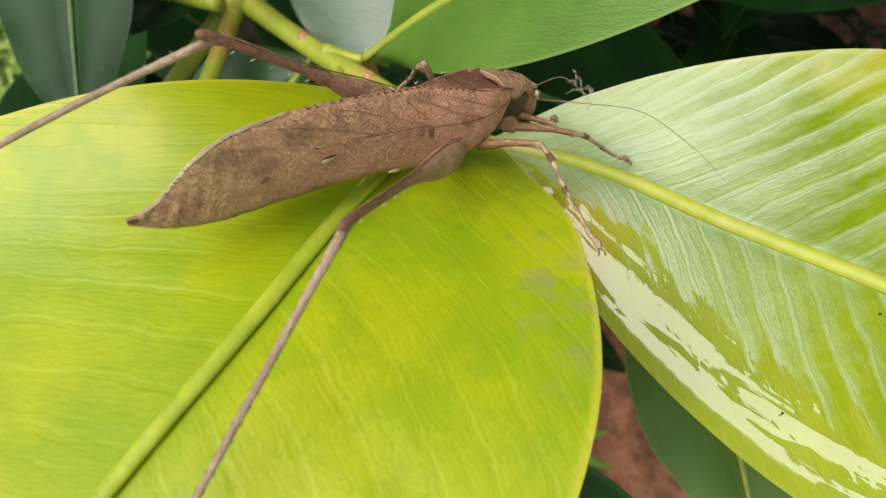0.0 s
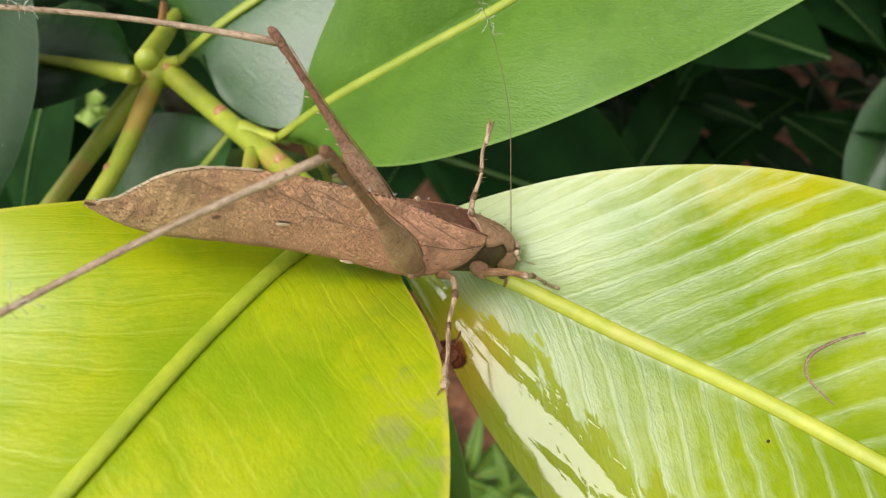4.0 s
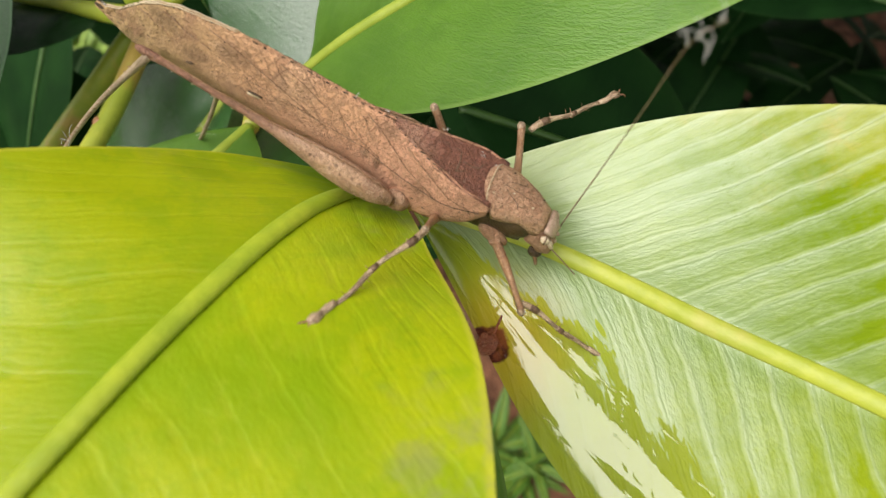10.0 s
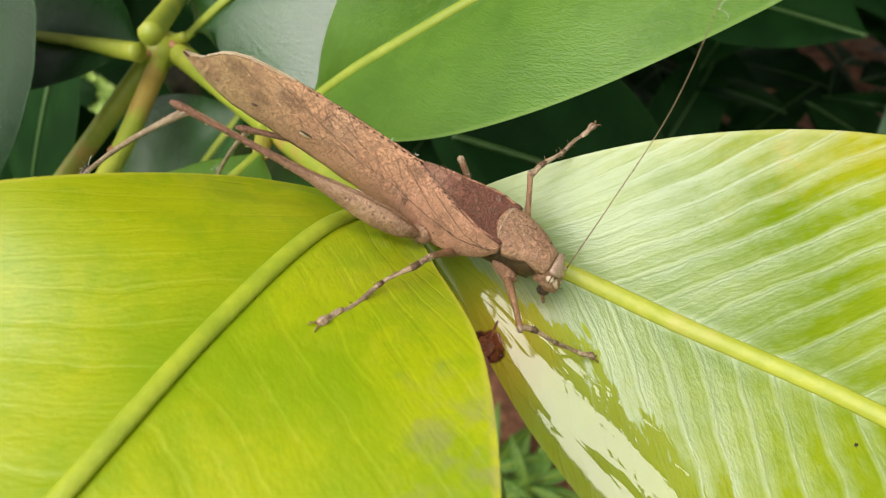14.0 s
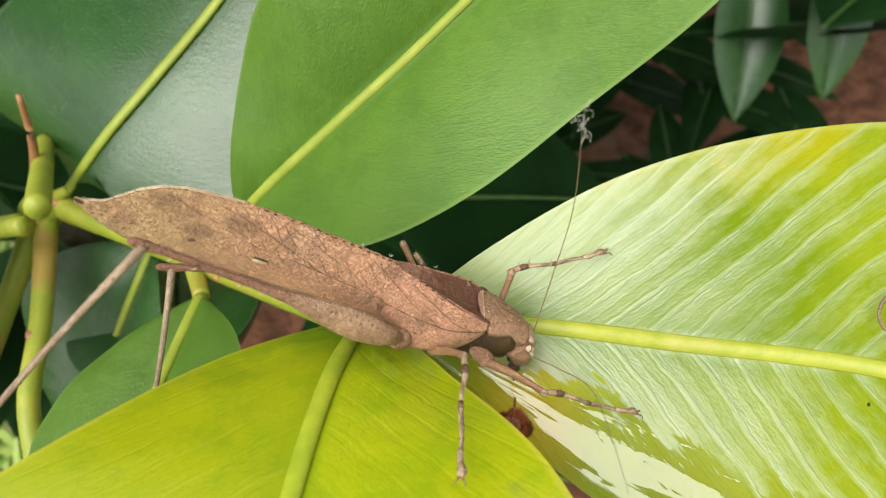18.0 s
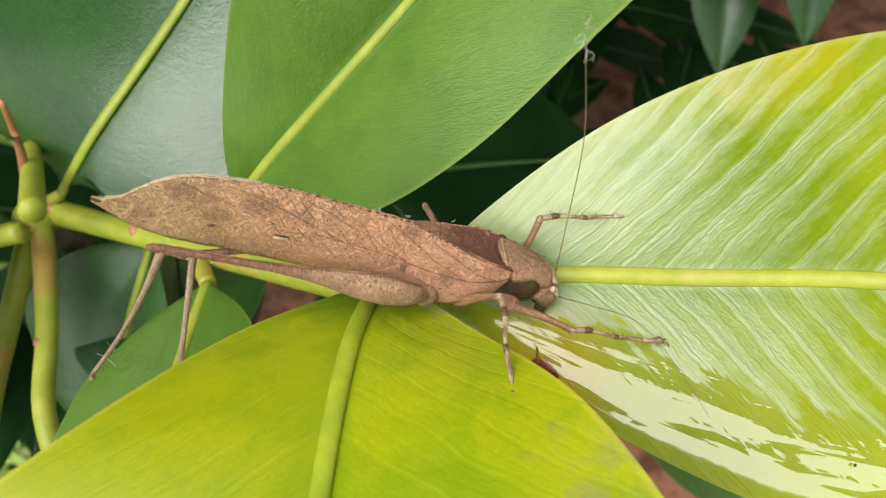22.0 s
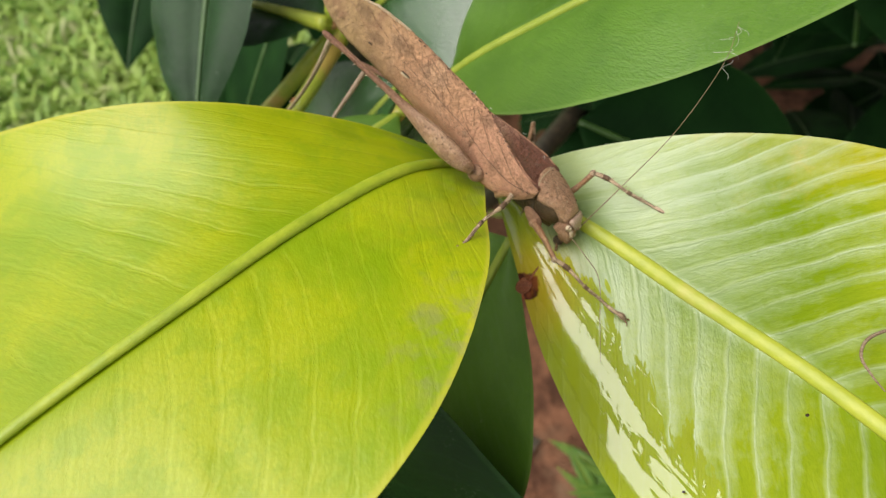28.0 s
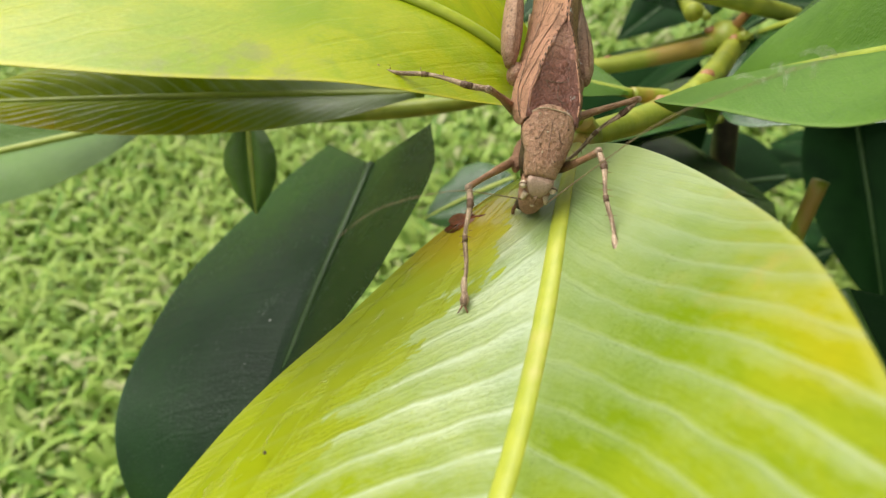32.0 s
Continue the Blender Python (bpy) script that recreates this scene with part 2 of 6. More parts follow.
    if sheen_amount:
        if bared is not None:
            dry = m.math("SUBTRACT", 1.0, bared)
            # outside the pool the film's gloss is cut, so no sky shows in it
            dull_film = m.math("SUBTRACT", bared, pool)
            m.put("Specular IOR Level", m.math("ADD", m.math("MULTIPLY", m.math("MULTIPLY", spec, sky_sheen), dry), m.math("ADD", m.math("MULTIPLY", pool, 0.6), m.math("MULTIPLY", dull_film, 0.12))))
            gloss = m.math("ADD", m.math("MULTIPLY", pool, 0.04), m.math("MULTIPLY", m.math("SUBTRACT", 1.0, pool), gloss))
            m.put("Coat Weight", m.math("ADD", m.math("MULTIPLY", pool, 1.0), m.math("MULTIPLY", sky_sheen, sheen_amount)))
            m.put("Coat Roughness", m.math("ADD", 0.02, m.math("MULTIPLY", m.math("SUBTRACT", 1.0, pool), 0.26)))
        else:
            m.put("Coat Weight", m.math("MULTIPLY", sky_sheen, sheen_amount))
            m.put("Coat Roughness", 0.3)
    if coat:
        m.put("Coat Weight", coat)
        m.put("Coat Roughness", 0.2)
    m.put("Roughness", gloss)
    height = m.math("ADD", m.math("ADD", m.math("ADD", m.math("MULTIPLY", ridge, 0.42 * vein_bump), m.math("MULTIPLY", past, panel)), m.math("MULTIPLY", minor, 0.10 * vein_bump)), m.math("ADD", m.math("MULTIPLY", fine, fine_bump), m.math("MULTIPLY", grain, 0.12)))
    height = m.math("ADD", height, m.math("MULTIPLY", crease, 0.9 * fine_bump))
    if bared is not None:
        height = m.math("MULTIPLY", height, m.math("SUBTRACT", 1.0, m.math("MULTIPLY", pool, 0.97)))
        height = m.math("ADD", height, m.math("MULTIPLY", pool, m.math("ADD", m.math("MULTIPLY", m.noise(60.0, 2.0, 0.4), 2.4), 0.8)))
    m.bump(height, 0.42, 0.0006)
    if through_light:
        trans = m.nodes.new("ShaderNodeBsdfTranslucent")
        m.links.new(colour, trans.inputs[0])
        blend = m.nodes.new("ShaderNodeMixShader")
        blend.inputs[0].default_value = through_light
        out = m.nodes["Material Output"]
        m.links.new(m.bsdf.outputs[0], blend.inputs[1])
        m.links.new(trans.outputs[0], blend.inputs[2])
        m.links.new(blend.outputs[0], out.inputs[0])
    return m.mat


def stem_material(name, base, dark, rust, amount):
    m = Net(name, 0.45)
    streak = m.noise(180.0, 4.0)
    colour = m.mix(m.ramp(streak, 0.4, 0.7), dark, base)
    colour = m.mix(m.math("MULTIPLY", m.ramp(m.noise(45.0, 5.0), 0.56, 0.66), amount), colour, rust)
    m.put("Base Color", colour)
    m.bump(m.noise(500.0, 3.0), 0.25, 0.0006)
    return m.mat


def insect_material(name, base, dark, pale, scale=420.0, rough=0.62, veins=0.0, bump=0.5, front=None, far=None, speckle=0.0, streak=0.0):
    """Mottled insect skin: fine worm-like marks, blotches and, at will, dark specks or lengthwise streaks."""
    m = Net(name, rough, 0.35)
    grain = m.noise(scale * 6.0, 4.0, 0.65)
    patchy = m.noise(scale * 0.5, 5.0, 0.65)
    colour = m.mix(m.ramp(patchy, 0.30, 0.62), dark, base)
    blotch = m.noise(scale * 0.22, 6.0, 0.7)
    colour = m.mix(m.math("MULTIPLY", m.ramp(blotch, 0.50, 0.64), 0.45), colour, dark)
    colour = m.mix(m.math("MULTIPLY", m.ramp(m.noise(scale * 0.3, 5.0, 0.7), 0.54, 0.68), 0.4), colour, pale)
    worm = m.math("ABSOLUTE", m.math("SUBTRACT", m.noise(scale * 3.0, 2.0, 0.55, distort=1.6), 0.5))
    colour = m.mix(m.math("MULTIPLY", m.ramp(worm, 0.01, 0.05, 1.0, 0.0), 0.42), colour, pale)
    squiggle = m.math("ABSOLUTE", m.math("SUBTRACT", m.noise(scale * 2.2, 3.0, 0.6, distort=1.4), 0.5))
    colour = m.mix(m.math("MULTIPLY", m.ramp(squiggle, 0.004, 0.022, 1.0, 0.0), 0.5), colour, tuple(c * 0.5 for c in dark))
    colour = m.mix(m.math("MULTIPLY", m.ramp(grain, 0.46, 0.36), 0.4), colour, tuple(c * 0.4 for c in dark))
    net = m.cells(scale * 1.15)
    at = m.nodes.new("ShaderNodeSeparateXYZ")
    m.links.new(m.coords(), at.inputs[0])
    if streak:
        lines = m.noise(1.0, 4.0, 0.6, at=m.join(m.math("MULTIPLY", at.outputs[0], 350.0), m.math("MULTIPLY", at.outputs[1], 3800.0), m.math("MULTIPLY", at.outputs[2], 3800.0)))
        colour = m.mix(m.math("MULTIPLY", m.ramp(lines, 0.48, 0.56), streak), colour, tuple(c * 0.45 for c in dark))
    if front or far:
        lo, hi, shade = front or far
        colour = m.mix(m.ramp(at.outputs[0], lo, hi, 0.0, 0.8), colour, m.mix(m.ramp(grain, 0.44, 0.58), tuple(c * 0.6 for c in shade), shade))
    if speckle:
        specks = m.math("MULTIPLY", m.ramp(m.cells(scale * 2.6, feature="F1"), 0.16, 0.30, 1.0, 0.0), m.ramp(m.noise(scale * 0.8, 3.0), 0.42, 0.56))
        colour = m.mix(m.math("MULTIPLY", specks, speckle), colour, tuple(c * 0.4 for c in dark))
    if veins:
        lines = m.ramp(net, 0.0, 0.10, 1.0, 0.0)
        colour = m.mix(m.math("MULTIPLY", lines, veins), colour, tuple(c * 0.6 for c in dark))
    m.put("Base Color", colour)
    m.bump(m.math("ADD", m.math("MULTIPLY", grain, 0.7), m.math("ADD", m.math("MULTIPLY", net, 0.8), m.math("MULTIPLY", m.ramp(worm, 0.0, 0.08, 1.0, 0.0), 0.35))), bump, 0.0004)
    return m.mat


def wing_material():
    """A dead-leaf forewing: olive towards its tip, tan along the middle, pink-brown at its base, netted with fine dark veins."""
    m = Net("tegmen", 0.66, 0.22)
    at = m.nodes.new("ShaderNodeSeparateXYZ")
    m.links.new(m.coords(), at.inputs[0])
    x, z = m.math("MULTIPLY", at.outputs[0], 1000.0), m.math("MULTIPLY", at.outputs[2], 1000.0)
    shift = m.math("MULTIPLY", m.noise(60.0, 3.0), 6.0)
    tan, olive, pink = (0.57, 0.305, 0.175), (0.44, 0.285, 0.135), (0.57, 0.29, 0.185)
    colour = m.mix(m.ramp(m.math("ADD", x, shift), -20.0, -38.0), tan, olive)
    colour = m.mix(m.ramp(m.math("ADD", x, shift), -16.0, -6.0), colour, pink)
    patchy = m.noise(190.0, 5.0, 0.62)
    colour = m.mix(m.math("MULTIPLY", m.ramp(patchy, 0.48, 0.32), 0.7), colour, (0.26, 0.125, 0.075))
    colour = m.mix(m.math("MULTIPLY", m.ramp(m.noise(120.0, 5.0, 0.66), 0.52, 0.68), 0.35), colour, (0.66, 0.43, 0.27))
    # worm-like fine marks, lying along the wing
    lie = m.join(m.math("MULTIPLY", x, 1.15), m.math("MULTIPLY", at.outputs[1], 900.0), m.math("MULTIPLY", z, 1.9))
    worm = m.math("ABSOLUTE", m.math("SUBTRACT", m.noise(1.0, 3.0, 0.6, at=lie, distort=1.8), 0.5))
    colour = m.mix(m.math("MULTIPLY", m.ramp(worm, 0.006, 0.04, 1.0, 0.0), 0.5), colour, (0.68, 0.44, 0.28))
    lie2 = m.join(m.math("ADD", m.math("MULTIPLY", x, 1.5), 40.0), m.math("MULTIPLY", at.outputs[1], 900.0), m.math("MULTIPLY", z, 2.3))
    dark = m.math("ABSOLUTE", m.math("SUBTRACT", m.noise(1.0, 3.0, 0.6, at=lie2, distort=1.4), 0.5))
    colour = m.mix(m.math("MULTIPLY", m.math("MULTIPLY", m.ramp(dark, 0.004, 0.022, 1.0, 0.0), m.ramp(m.noise(260.0, 3.0), 0.36, 0.56)), 0.8), colour, (0.13, 0.065, 0.04))
    # slanting cross veins through the upper middle
    wave = m.math("MULTIPLY", m.noise(230.0, 2.0), 1.4)
    rise = m.math("FRACT", m.math("ADD", m.math("MULTIPLY", m.math("ADD", x, m.math("MULTIPLY", z, 1.15)), 0.62), wave))
    fall = m.math("FRACT", m.math("ADD", m.math("MULTIPLY", m.math("SUBTRACT", x, m.math("MULTIPLY", z, 0.75)), 0.55), wave))
    web = m.math("MAXIMUM", m.ramp(m.math("ABSOLUTE", m.math("SUBTRACT", rise, 0.5)), 0.02, 0.075, 1.0, 0.0), m.math("MULTIPLY", m.ramp(m.math("ABSOLUTE", m.math("SUBTRACT", fall, 0.5)), 0.02, 0.07, 1.0, 0.0), 0.7))
    zone = m.math("MULTIPLY", m.math("MULTIPLY", m.ramp(x, -34.0, -27.0), m.ramp(x, -8.0, -14.0)), m.ramp(z, -0.5, 3.0, 0.15, 1.0))
    web = m.math("MULTIPLY", m.math("MULTIPLY", web, zone), m.ramp(m.noise(420.0, 4.0, 0.7), 0.42, 0.58))
    colour = m.mix(m.math("MULTIPLY", web, 0.48), colour, (0.13, 0.06, 0.04))
    # two brown smudges near the ridge
    for cx, cz, r in ((-33.2, 2.6, 1.5), (-29.0, 4.6, 1.9), (-37.5, 4.2, 1.6), (-12.2, 4.6, 1.2)):
        off = m.math("ADD", m.math("POWER", m.math("DIVIDE", m.math("SUBTRACT", x, cx), r * 1.35), 2.0), m.math("POWER", m.math("DIVIDE", m.math("SUBTRACT", z, cz), r * 0.7), 2.0))
        off = m.math("ADD", off, m.math("MULTIPLY", m.math("SUBTRACT", m.noise(650.0, 3.0), 0.5), 2.2))
        colour = m.mix(m.ramp(off, 0.15, 1.15, 0.5, 0.0), colour, (0.15, 0.085, 0.05))
    m.put("Base Color", colour)
    grain = m.noise(2600.0, 4.0, 0.65)
    m.bump(m.math("ADD", m.math("ADD", m.math("MULTIPLY", grain, 0.6), m.math("MULTIPLY", web, 0.5)), m.math("ADD", m.math("MULTIPLY", m.ramp(worm, 0.0, 0.07, 1.0, 0.0), 0.5), m.math("MULTIPLY", patchy, 1.2))), 0.9, 0.0004)
    return m.mat


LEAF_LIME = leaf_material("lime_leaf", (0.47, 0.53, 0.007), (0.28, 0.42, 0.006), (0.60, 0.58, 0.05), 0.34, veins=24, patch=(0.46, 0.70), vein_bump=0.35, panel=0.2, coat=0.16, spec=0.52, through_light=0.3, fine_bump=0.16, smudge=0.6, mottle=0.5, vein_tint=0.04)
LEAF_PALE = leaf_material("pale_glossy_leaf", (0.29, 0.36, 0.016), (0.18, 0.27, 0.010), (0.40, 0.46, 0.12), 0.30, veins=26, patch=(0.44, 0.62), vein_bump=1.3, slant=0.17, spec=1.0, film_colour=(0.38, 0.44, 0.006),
                          stain=(0.0178, 0.0548, 0.7138), tint=(-0.45, 0.45, 0.98, (0.46, 0.40, 0.012)), fine_bump=0.5, mottle=0.35, vein_tint=0.3, sheen_amount=0.8, panel=0.7)
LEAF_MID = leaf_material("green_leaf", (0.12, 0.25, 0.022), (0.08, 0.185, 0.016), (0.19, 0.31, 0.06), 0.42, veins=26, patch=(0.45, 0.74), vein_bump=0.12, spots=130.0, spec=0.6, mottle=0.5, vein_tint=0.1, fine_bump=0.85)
LEAF_DEEP = leaf_material("deep_green_leaf", (0.028, 0.10, 0.018), (0.018, 0.072, 0.013), (0.06, 0.14, 0.04), 0.24, veins=24, vein_bump=0.15, through_light=0.14, spec=1.0, spots=110.0, vein_tint=0.1)
# half the deep green leaf's colour and a quarter of its gloss
LEAF_DARK = leaf_material("dull_dark_leaf", (0.014, 0.052, 0.010), (0.008, 0.034, 0.007), (0.03, 0.08, 0.025), 0.25, veins=24, vein_bump=0.3, through_light=0.12, spec=0.24, spots=110.0, vein_tint=0.1)
# darker, duller copy of the leaf material: deep shade put into its colour
LEAF_SHADE = leaf_material("shaded_leaf_copy", (0.010, 0.040, 0.008), (0.005, 0.022, 0.005), (0.018, 0.05, 0.012), 0.55, veins=22, vein_bump=0.15, through_light=0.1, spec=0.06, vein_tint=0.1)
RIB_LIME = stem_material("lime_midrib", (0.40, 0.46, 0.03), (0.28, 0.36, 0.02), (0.40, 0.34, 0.06), 0.3)
RIB_PALE = stem_material("pale_midrib", (0.40, 0.42, 0.045), (0.31, 0.35, 0.03), (0.40, 0.34, 0.12), 0.5)
RIB_MID = stem_material("green_midrib", (0.31, 0.36, 0.045), (0.24, 0.30, 0.03), (0.34, 0.34, 0.07), 0.3)
RIB_DEEP = stem_material("dark_midrib", (0.05, 0.11, 0.02), (0.035, 0.085, 0.014), (0.06, 0.10, 0.03), 0.3)
STEM = stem_material("young_stem", (0.38, 0.40, 0.045), (0.27, 0.32, 0.03), (0.42, 0.20, 0.07), 0.6)
SCAR = stem_material("rust_scar", (0.42, 0.20, 0.09), (0.30, 0.14, 0.06), (0.46, 0.26, 0.13), 0.6)
BARK = stem_material("bark", (0.12, 0.09, 0.06), (0.06, 0.05, 0.035), (0.18, 0.14, 0.10), 0.5)
NECROSIS = insect_material("dead_leaf_spot", (0.24, 0.06, 0.025), (0.11, 0.025, 0.012), (0.36, 0.15, 0.07), 400.0, 0.22)
TEGMEN = wing_material()
DORSAL = insect_material("dorsal_field", (0.48, 0.25, 0.165), (0.27, 0.11, 0.075), (0.60, 0.40, 0.32), 520.0, 0.42, 0.55, bump=1.0, front=(-0.0098, -0.0058, (0.22, 0.075, 0.048)))
THORAX = insect_material("thorax_skin", (0.52, 0.29, 0.175), (0.32, 0.155, 0.09), (0.66, 0.46, 0.32), 520.0, 0.56, bump=1.0)
BAND = insect_material("leg_band", (0.15, 0.085, 0.05), (0.08, 0.042, 0.026), (0.32, 0.21, 0.14), 500.0, 0.5)
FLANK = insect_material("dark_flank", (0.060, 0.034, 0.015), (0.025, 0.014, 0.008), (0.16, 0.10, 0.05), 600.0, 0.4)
FACE = insect_material("face_skin", (0.42, 0.27, 0.19), (0.29, 0.17, 0.11), (0.58, 0.43, 0.34), 700.0, 0.42)
LEG = insect_material("leg_skin", (0.31, 0.16, 0.08), (0.20, 0.095, 0.05), (0.56, 0.38, 0.24), 560.0, 0.36, streak=0.45)
SHANK = insect_material("shank_skin", (0.54, 0.39, 0.26), (0.30, 0.18, 0.11), (0.72, 0.60, 0.46), 520.0, 0.36, streak=0.75)
FEMUR = insect_material("hind_femur_skin", (0.47, 0.28, 0.175), (0.26, 0.135, 0.085), (0.62, 0.44, 0.31), 430.0, 0.5, bump=0.8, far=(0.009, 0.021, (0.26, 0.115, 0.075)), speckle=0.6)
CREAM = insect_material("cream_skin", (0.64, 0.50, 0.34), (0.44, 0.32, 0.19), (0.74, 0.64, 0.50), 700.0, 0.35)
FEELER = insect_material("feeler_skin", (0.30, 0.21, 0.13), (0.16, 0.10, 0.06), (0.42, 0.34, 0.25), 300.0, 0.5)
HIND_SHANK = insect_material("hind_shank_skin", (0.44, 0.32, 0.225), (0.24, 0.155, 0.10), (0.60, 0.48, 0.37), 520.0, 0.42, streak=0.3)
FLUFF = insect_material("lint", (0.62, 0.60, 0.56), (0.5, 0.48, 0.44), (0.7, 0.7, 0.68), 400.0, 0.9)


def ground_material():
    m = Net("soil", 0.9, 0.2)
    clod = m.noise(26.0, 8.0, 0.65)
    colour = m.mix(m.ramp(clod, 0.35, 0.65), (0.10, 0.045, 0.026), (0.30, 0.135, 0.075))
    colour = m.mix(m.ramp(m.noise(7.0, 4.0), 0.52, 0.66), colour, (0.24, 0.14, 0.085))
    place = m.nodes.new("ShaderNodeSeparateXYZ")
    m.links.new(m.coords(), place.inputs[0])
    lawn_side = m.ramp(m.math("ADD", place.outputs[0], m.math("MULTIPLY", m.noise(9.0, 4.0), 0.16)), -0.22, -0.14, 1.0, 0.0)
    bed = m.math("ADD", m.math("POWER", m.math("SUBTRACT", place.outputs[0], 0.9), 2.0), m.math("POWER", m.math("SUBTRACT", place.outputs[1], 0.5), 2.0))
    lawn_side = m.math("MAXIMUM", lawn_side, m.ramp(m.math("ADD", bed, m.math("MULTIPLY", m.noise(3.0, 4.0), 1.2)), 3.4, 3.8))
    colour = m.mix(lawn_side, colour, m.mix(m.ramp(clod, 0.4, 0.6), (0.12, 0.21, 0.035), (0.24, 0.33, 0.08)))
    m.put("Base Color", colour)
    m.bump(m.math("ADD", clod, m.math("MULTIPLY", m.noise(140.0, 5.0), 0.4)), 0.8, 0.02)
    return m.mat


def grass_material():
    m = Net("grass_blades", 0.5, 0.4)
    n = m.nodes.new("ShaderNodeNewGeometry")
    rnd = n.outputs["Random Per Island"]
    colour = m.mix(m.ramp(rnd, 0.0, 0.7), (0.15, 0.29, 0.035), (0.40, 0.54, 0.12))
    colour = m.mix(m.ramp(rnd, 0.86, 0.97), colour, (0.50, 0.50, 0.26))
    colour = m.mix(m.math("MULTIPLY", m.ramp(m.noise(3.0, 3.0), 0.4, 0.7), 0.4), colour, (0.38, 0.48, 0.12))
    m.put("Base Color", colour)
    trans = m.nodes.new("ShaderNodeBsdfTranslucent")
    m.links.new(colour, trans.inputs[0])
    blend = m.nodes.new("ShaderNodeMixShader")
    blend.inputs[0].default_value = 0.3
    m.links.new(m.bsdf.outputs[0], blend.inputs[1])
    m.links.new(trans.outputs[0], blend.inputs[2])
    m.links.new(blend.outputs[0], m.nodes["Material Output"].inputs[0])
    return m.mat


SOIL, GRASS = ground_material(), grass_material()


# ---- mesh helpers ----


def part(name, bm, material, parent, label="", kind=""):
    """One bmesh as one mesh object under a thing or a part."""
    mesh = bpy.data.meshes.new(name)
    bm.normal_update()
    bm.to_mesh(mesh)
    bm.free()
    for p in mesh.polygons:
        p.use_smooth = True
    mesh.materials.append(material)
    ob = new(name, mesh)
    ob.parent = parent
    return tagged(ob, label=label, kind=kind)


def spline(points, n):
    """A smooth curve of n points through a few."""
    c = np.array(points, float)
    k = len(c)
    s = np.linspace(0, k - 1, n)
    i = np.minimum(s.astype(int), k - 2)
    a = (s - i)[:, None]
    q = np.vstack([2 * c[0] - c[1], c, 2 * c[-1] - c[-2]])
    p0, p1, p2, p3 = q[i], q[i + 1], q[i + 2], q[i + 3]
    return 0.5 * (2 * p1 + (p2 - p0) * a + (2 * p0 - 5 * p1 + 4 * p2 - p3) * a**2 + (3 * p1 - p0 - 3 * p2 + p3) * a**3)


def sheet(grid, bm, uv=None, flip=False):
    """Faces over a grid of places; uv gives each place its u and v."""
    layer = bm.loops.layers.uv.verify() if uv is not None else None
    rows = [[bm.verts.new(p) for p in row] for row in grid]
    for i in range(len(rows) - 1):
        for j in range(len(rows[0]) - 1):
            ids = [(i, j), (i + 1, j), (i + 1, j + 1), (i, j + 1)]
            if flip:
                ids.reverse()
            try:
                face = bm.faces.new([rows[a][b] for a, b in ids])
            except ValueError:
                continue
            if layer:
                for loop, (a, b) in zip(face.loops, ids):
                    loop[layer].uv = uv[a][b]
    return rows


def tube(points, radii, sides=10, squash=1.0, up=(0, 0, 1), bm=None, cap=True):
    """A round rod along a curve, its radius given along the way; squash flattens it along up."""
    bm = bm or bmesh.new()
    pts = np.array(points, float)
    radii = np.interp(np.linspace(0, 1, len(pts)), np.linspace(0, 1, len(radii)), radii)
    tang = np.gradient(pts, axis=0)
    tang /= np.linalg.norm(tang, axis=1)[:, None] + 1e-12
    ring = []
    for p, t, r in zip(pts, tang, radii):
        u = np.array(up, float)
        if abs(u @ t) > 0.95:
            u = np.array((1.0, 0.2, 0.1))
        u = u - t * (u @ t)
        u /= np.linalg.norm(u)
        s = np.cross(t, u)
        ring.append([bm.verts.new(p + r * (math.cos(a) * s + squash * math.sin(a) * u)) for a in (2 * math.pi * k / sides for k in range(sides))])
    for a, b in zip(ring[:-1], ring[1:]):
        for k in range(sides):
            bm.faces.new((a[k], a[(k + 1) % sides], b[(k + 1) % sides], b[k]))
    if cap:
        bm.faces.new(ring[0][::-1])
        bm.faces.new(ring[-1])
    return bm


def loft(rings, bm=None, cap=True):
    """A closed skin over rings of equal count."""
    bm = bm or bmesh.new()
    vs = [[bm.verts.new(p) for p in ring] for ring in rings]
    n = len(vs[0])
    for a, b in zip(vs[:-1], vs[1:]):
        for k in range(n):
            bm.faces.new((a[k], a[(k + 1) % n], b[(k + 1) % n], b[k]))
    if cap:
        bm.faces.new(vs[0][::-1])
        bm.faces.new(vs[-1])
    bmesh.ops.recalc_face_normals(bm, faces=bm.faces)
    return bm


def ellipsoid(centre, size, bm=None, seg=14, turn=None):
    bm = bm or bmesh.new()
    m = Matrix.Translation(centre) @ (turn or Matrix.Identity(4)) @ Matrix.Diagonal((*size, 1))
    bmesh.ops.create_uvsphere(bm, u_segments=seg, v_segments=max(8, seg // 2 + 2), radius=1.0, matrix=m)
    return bm


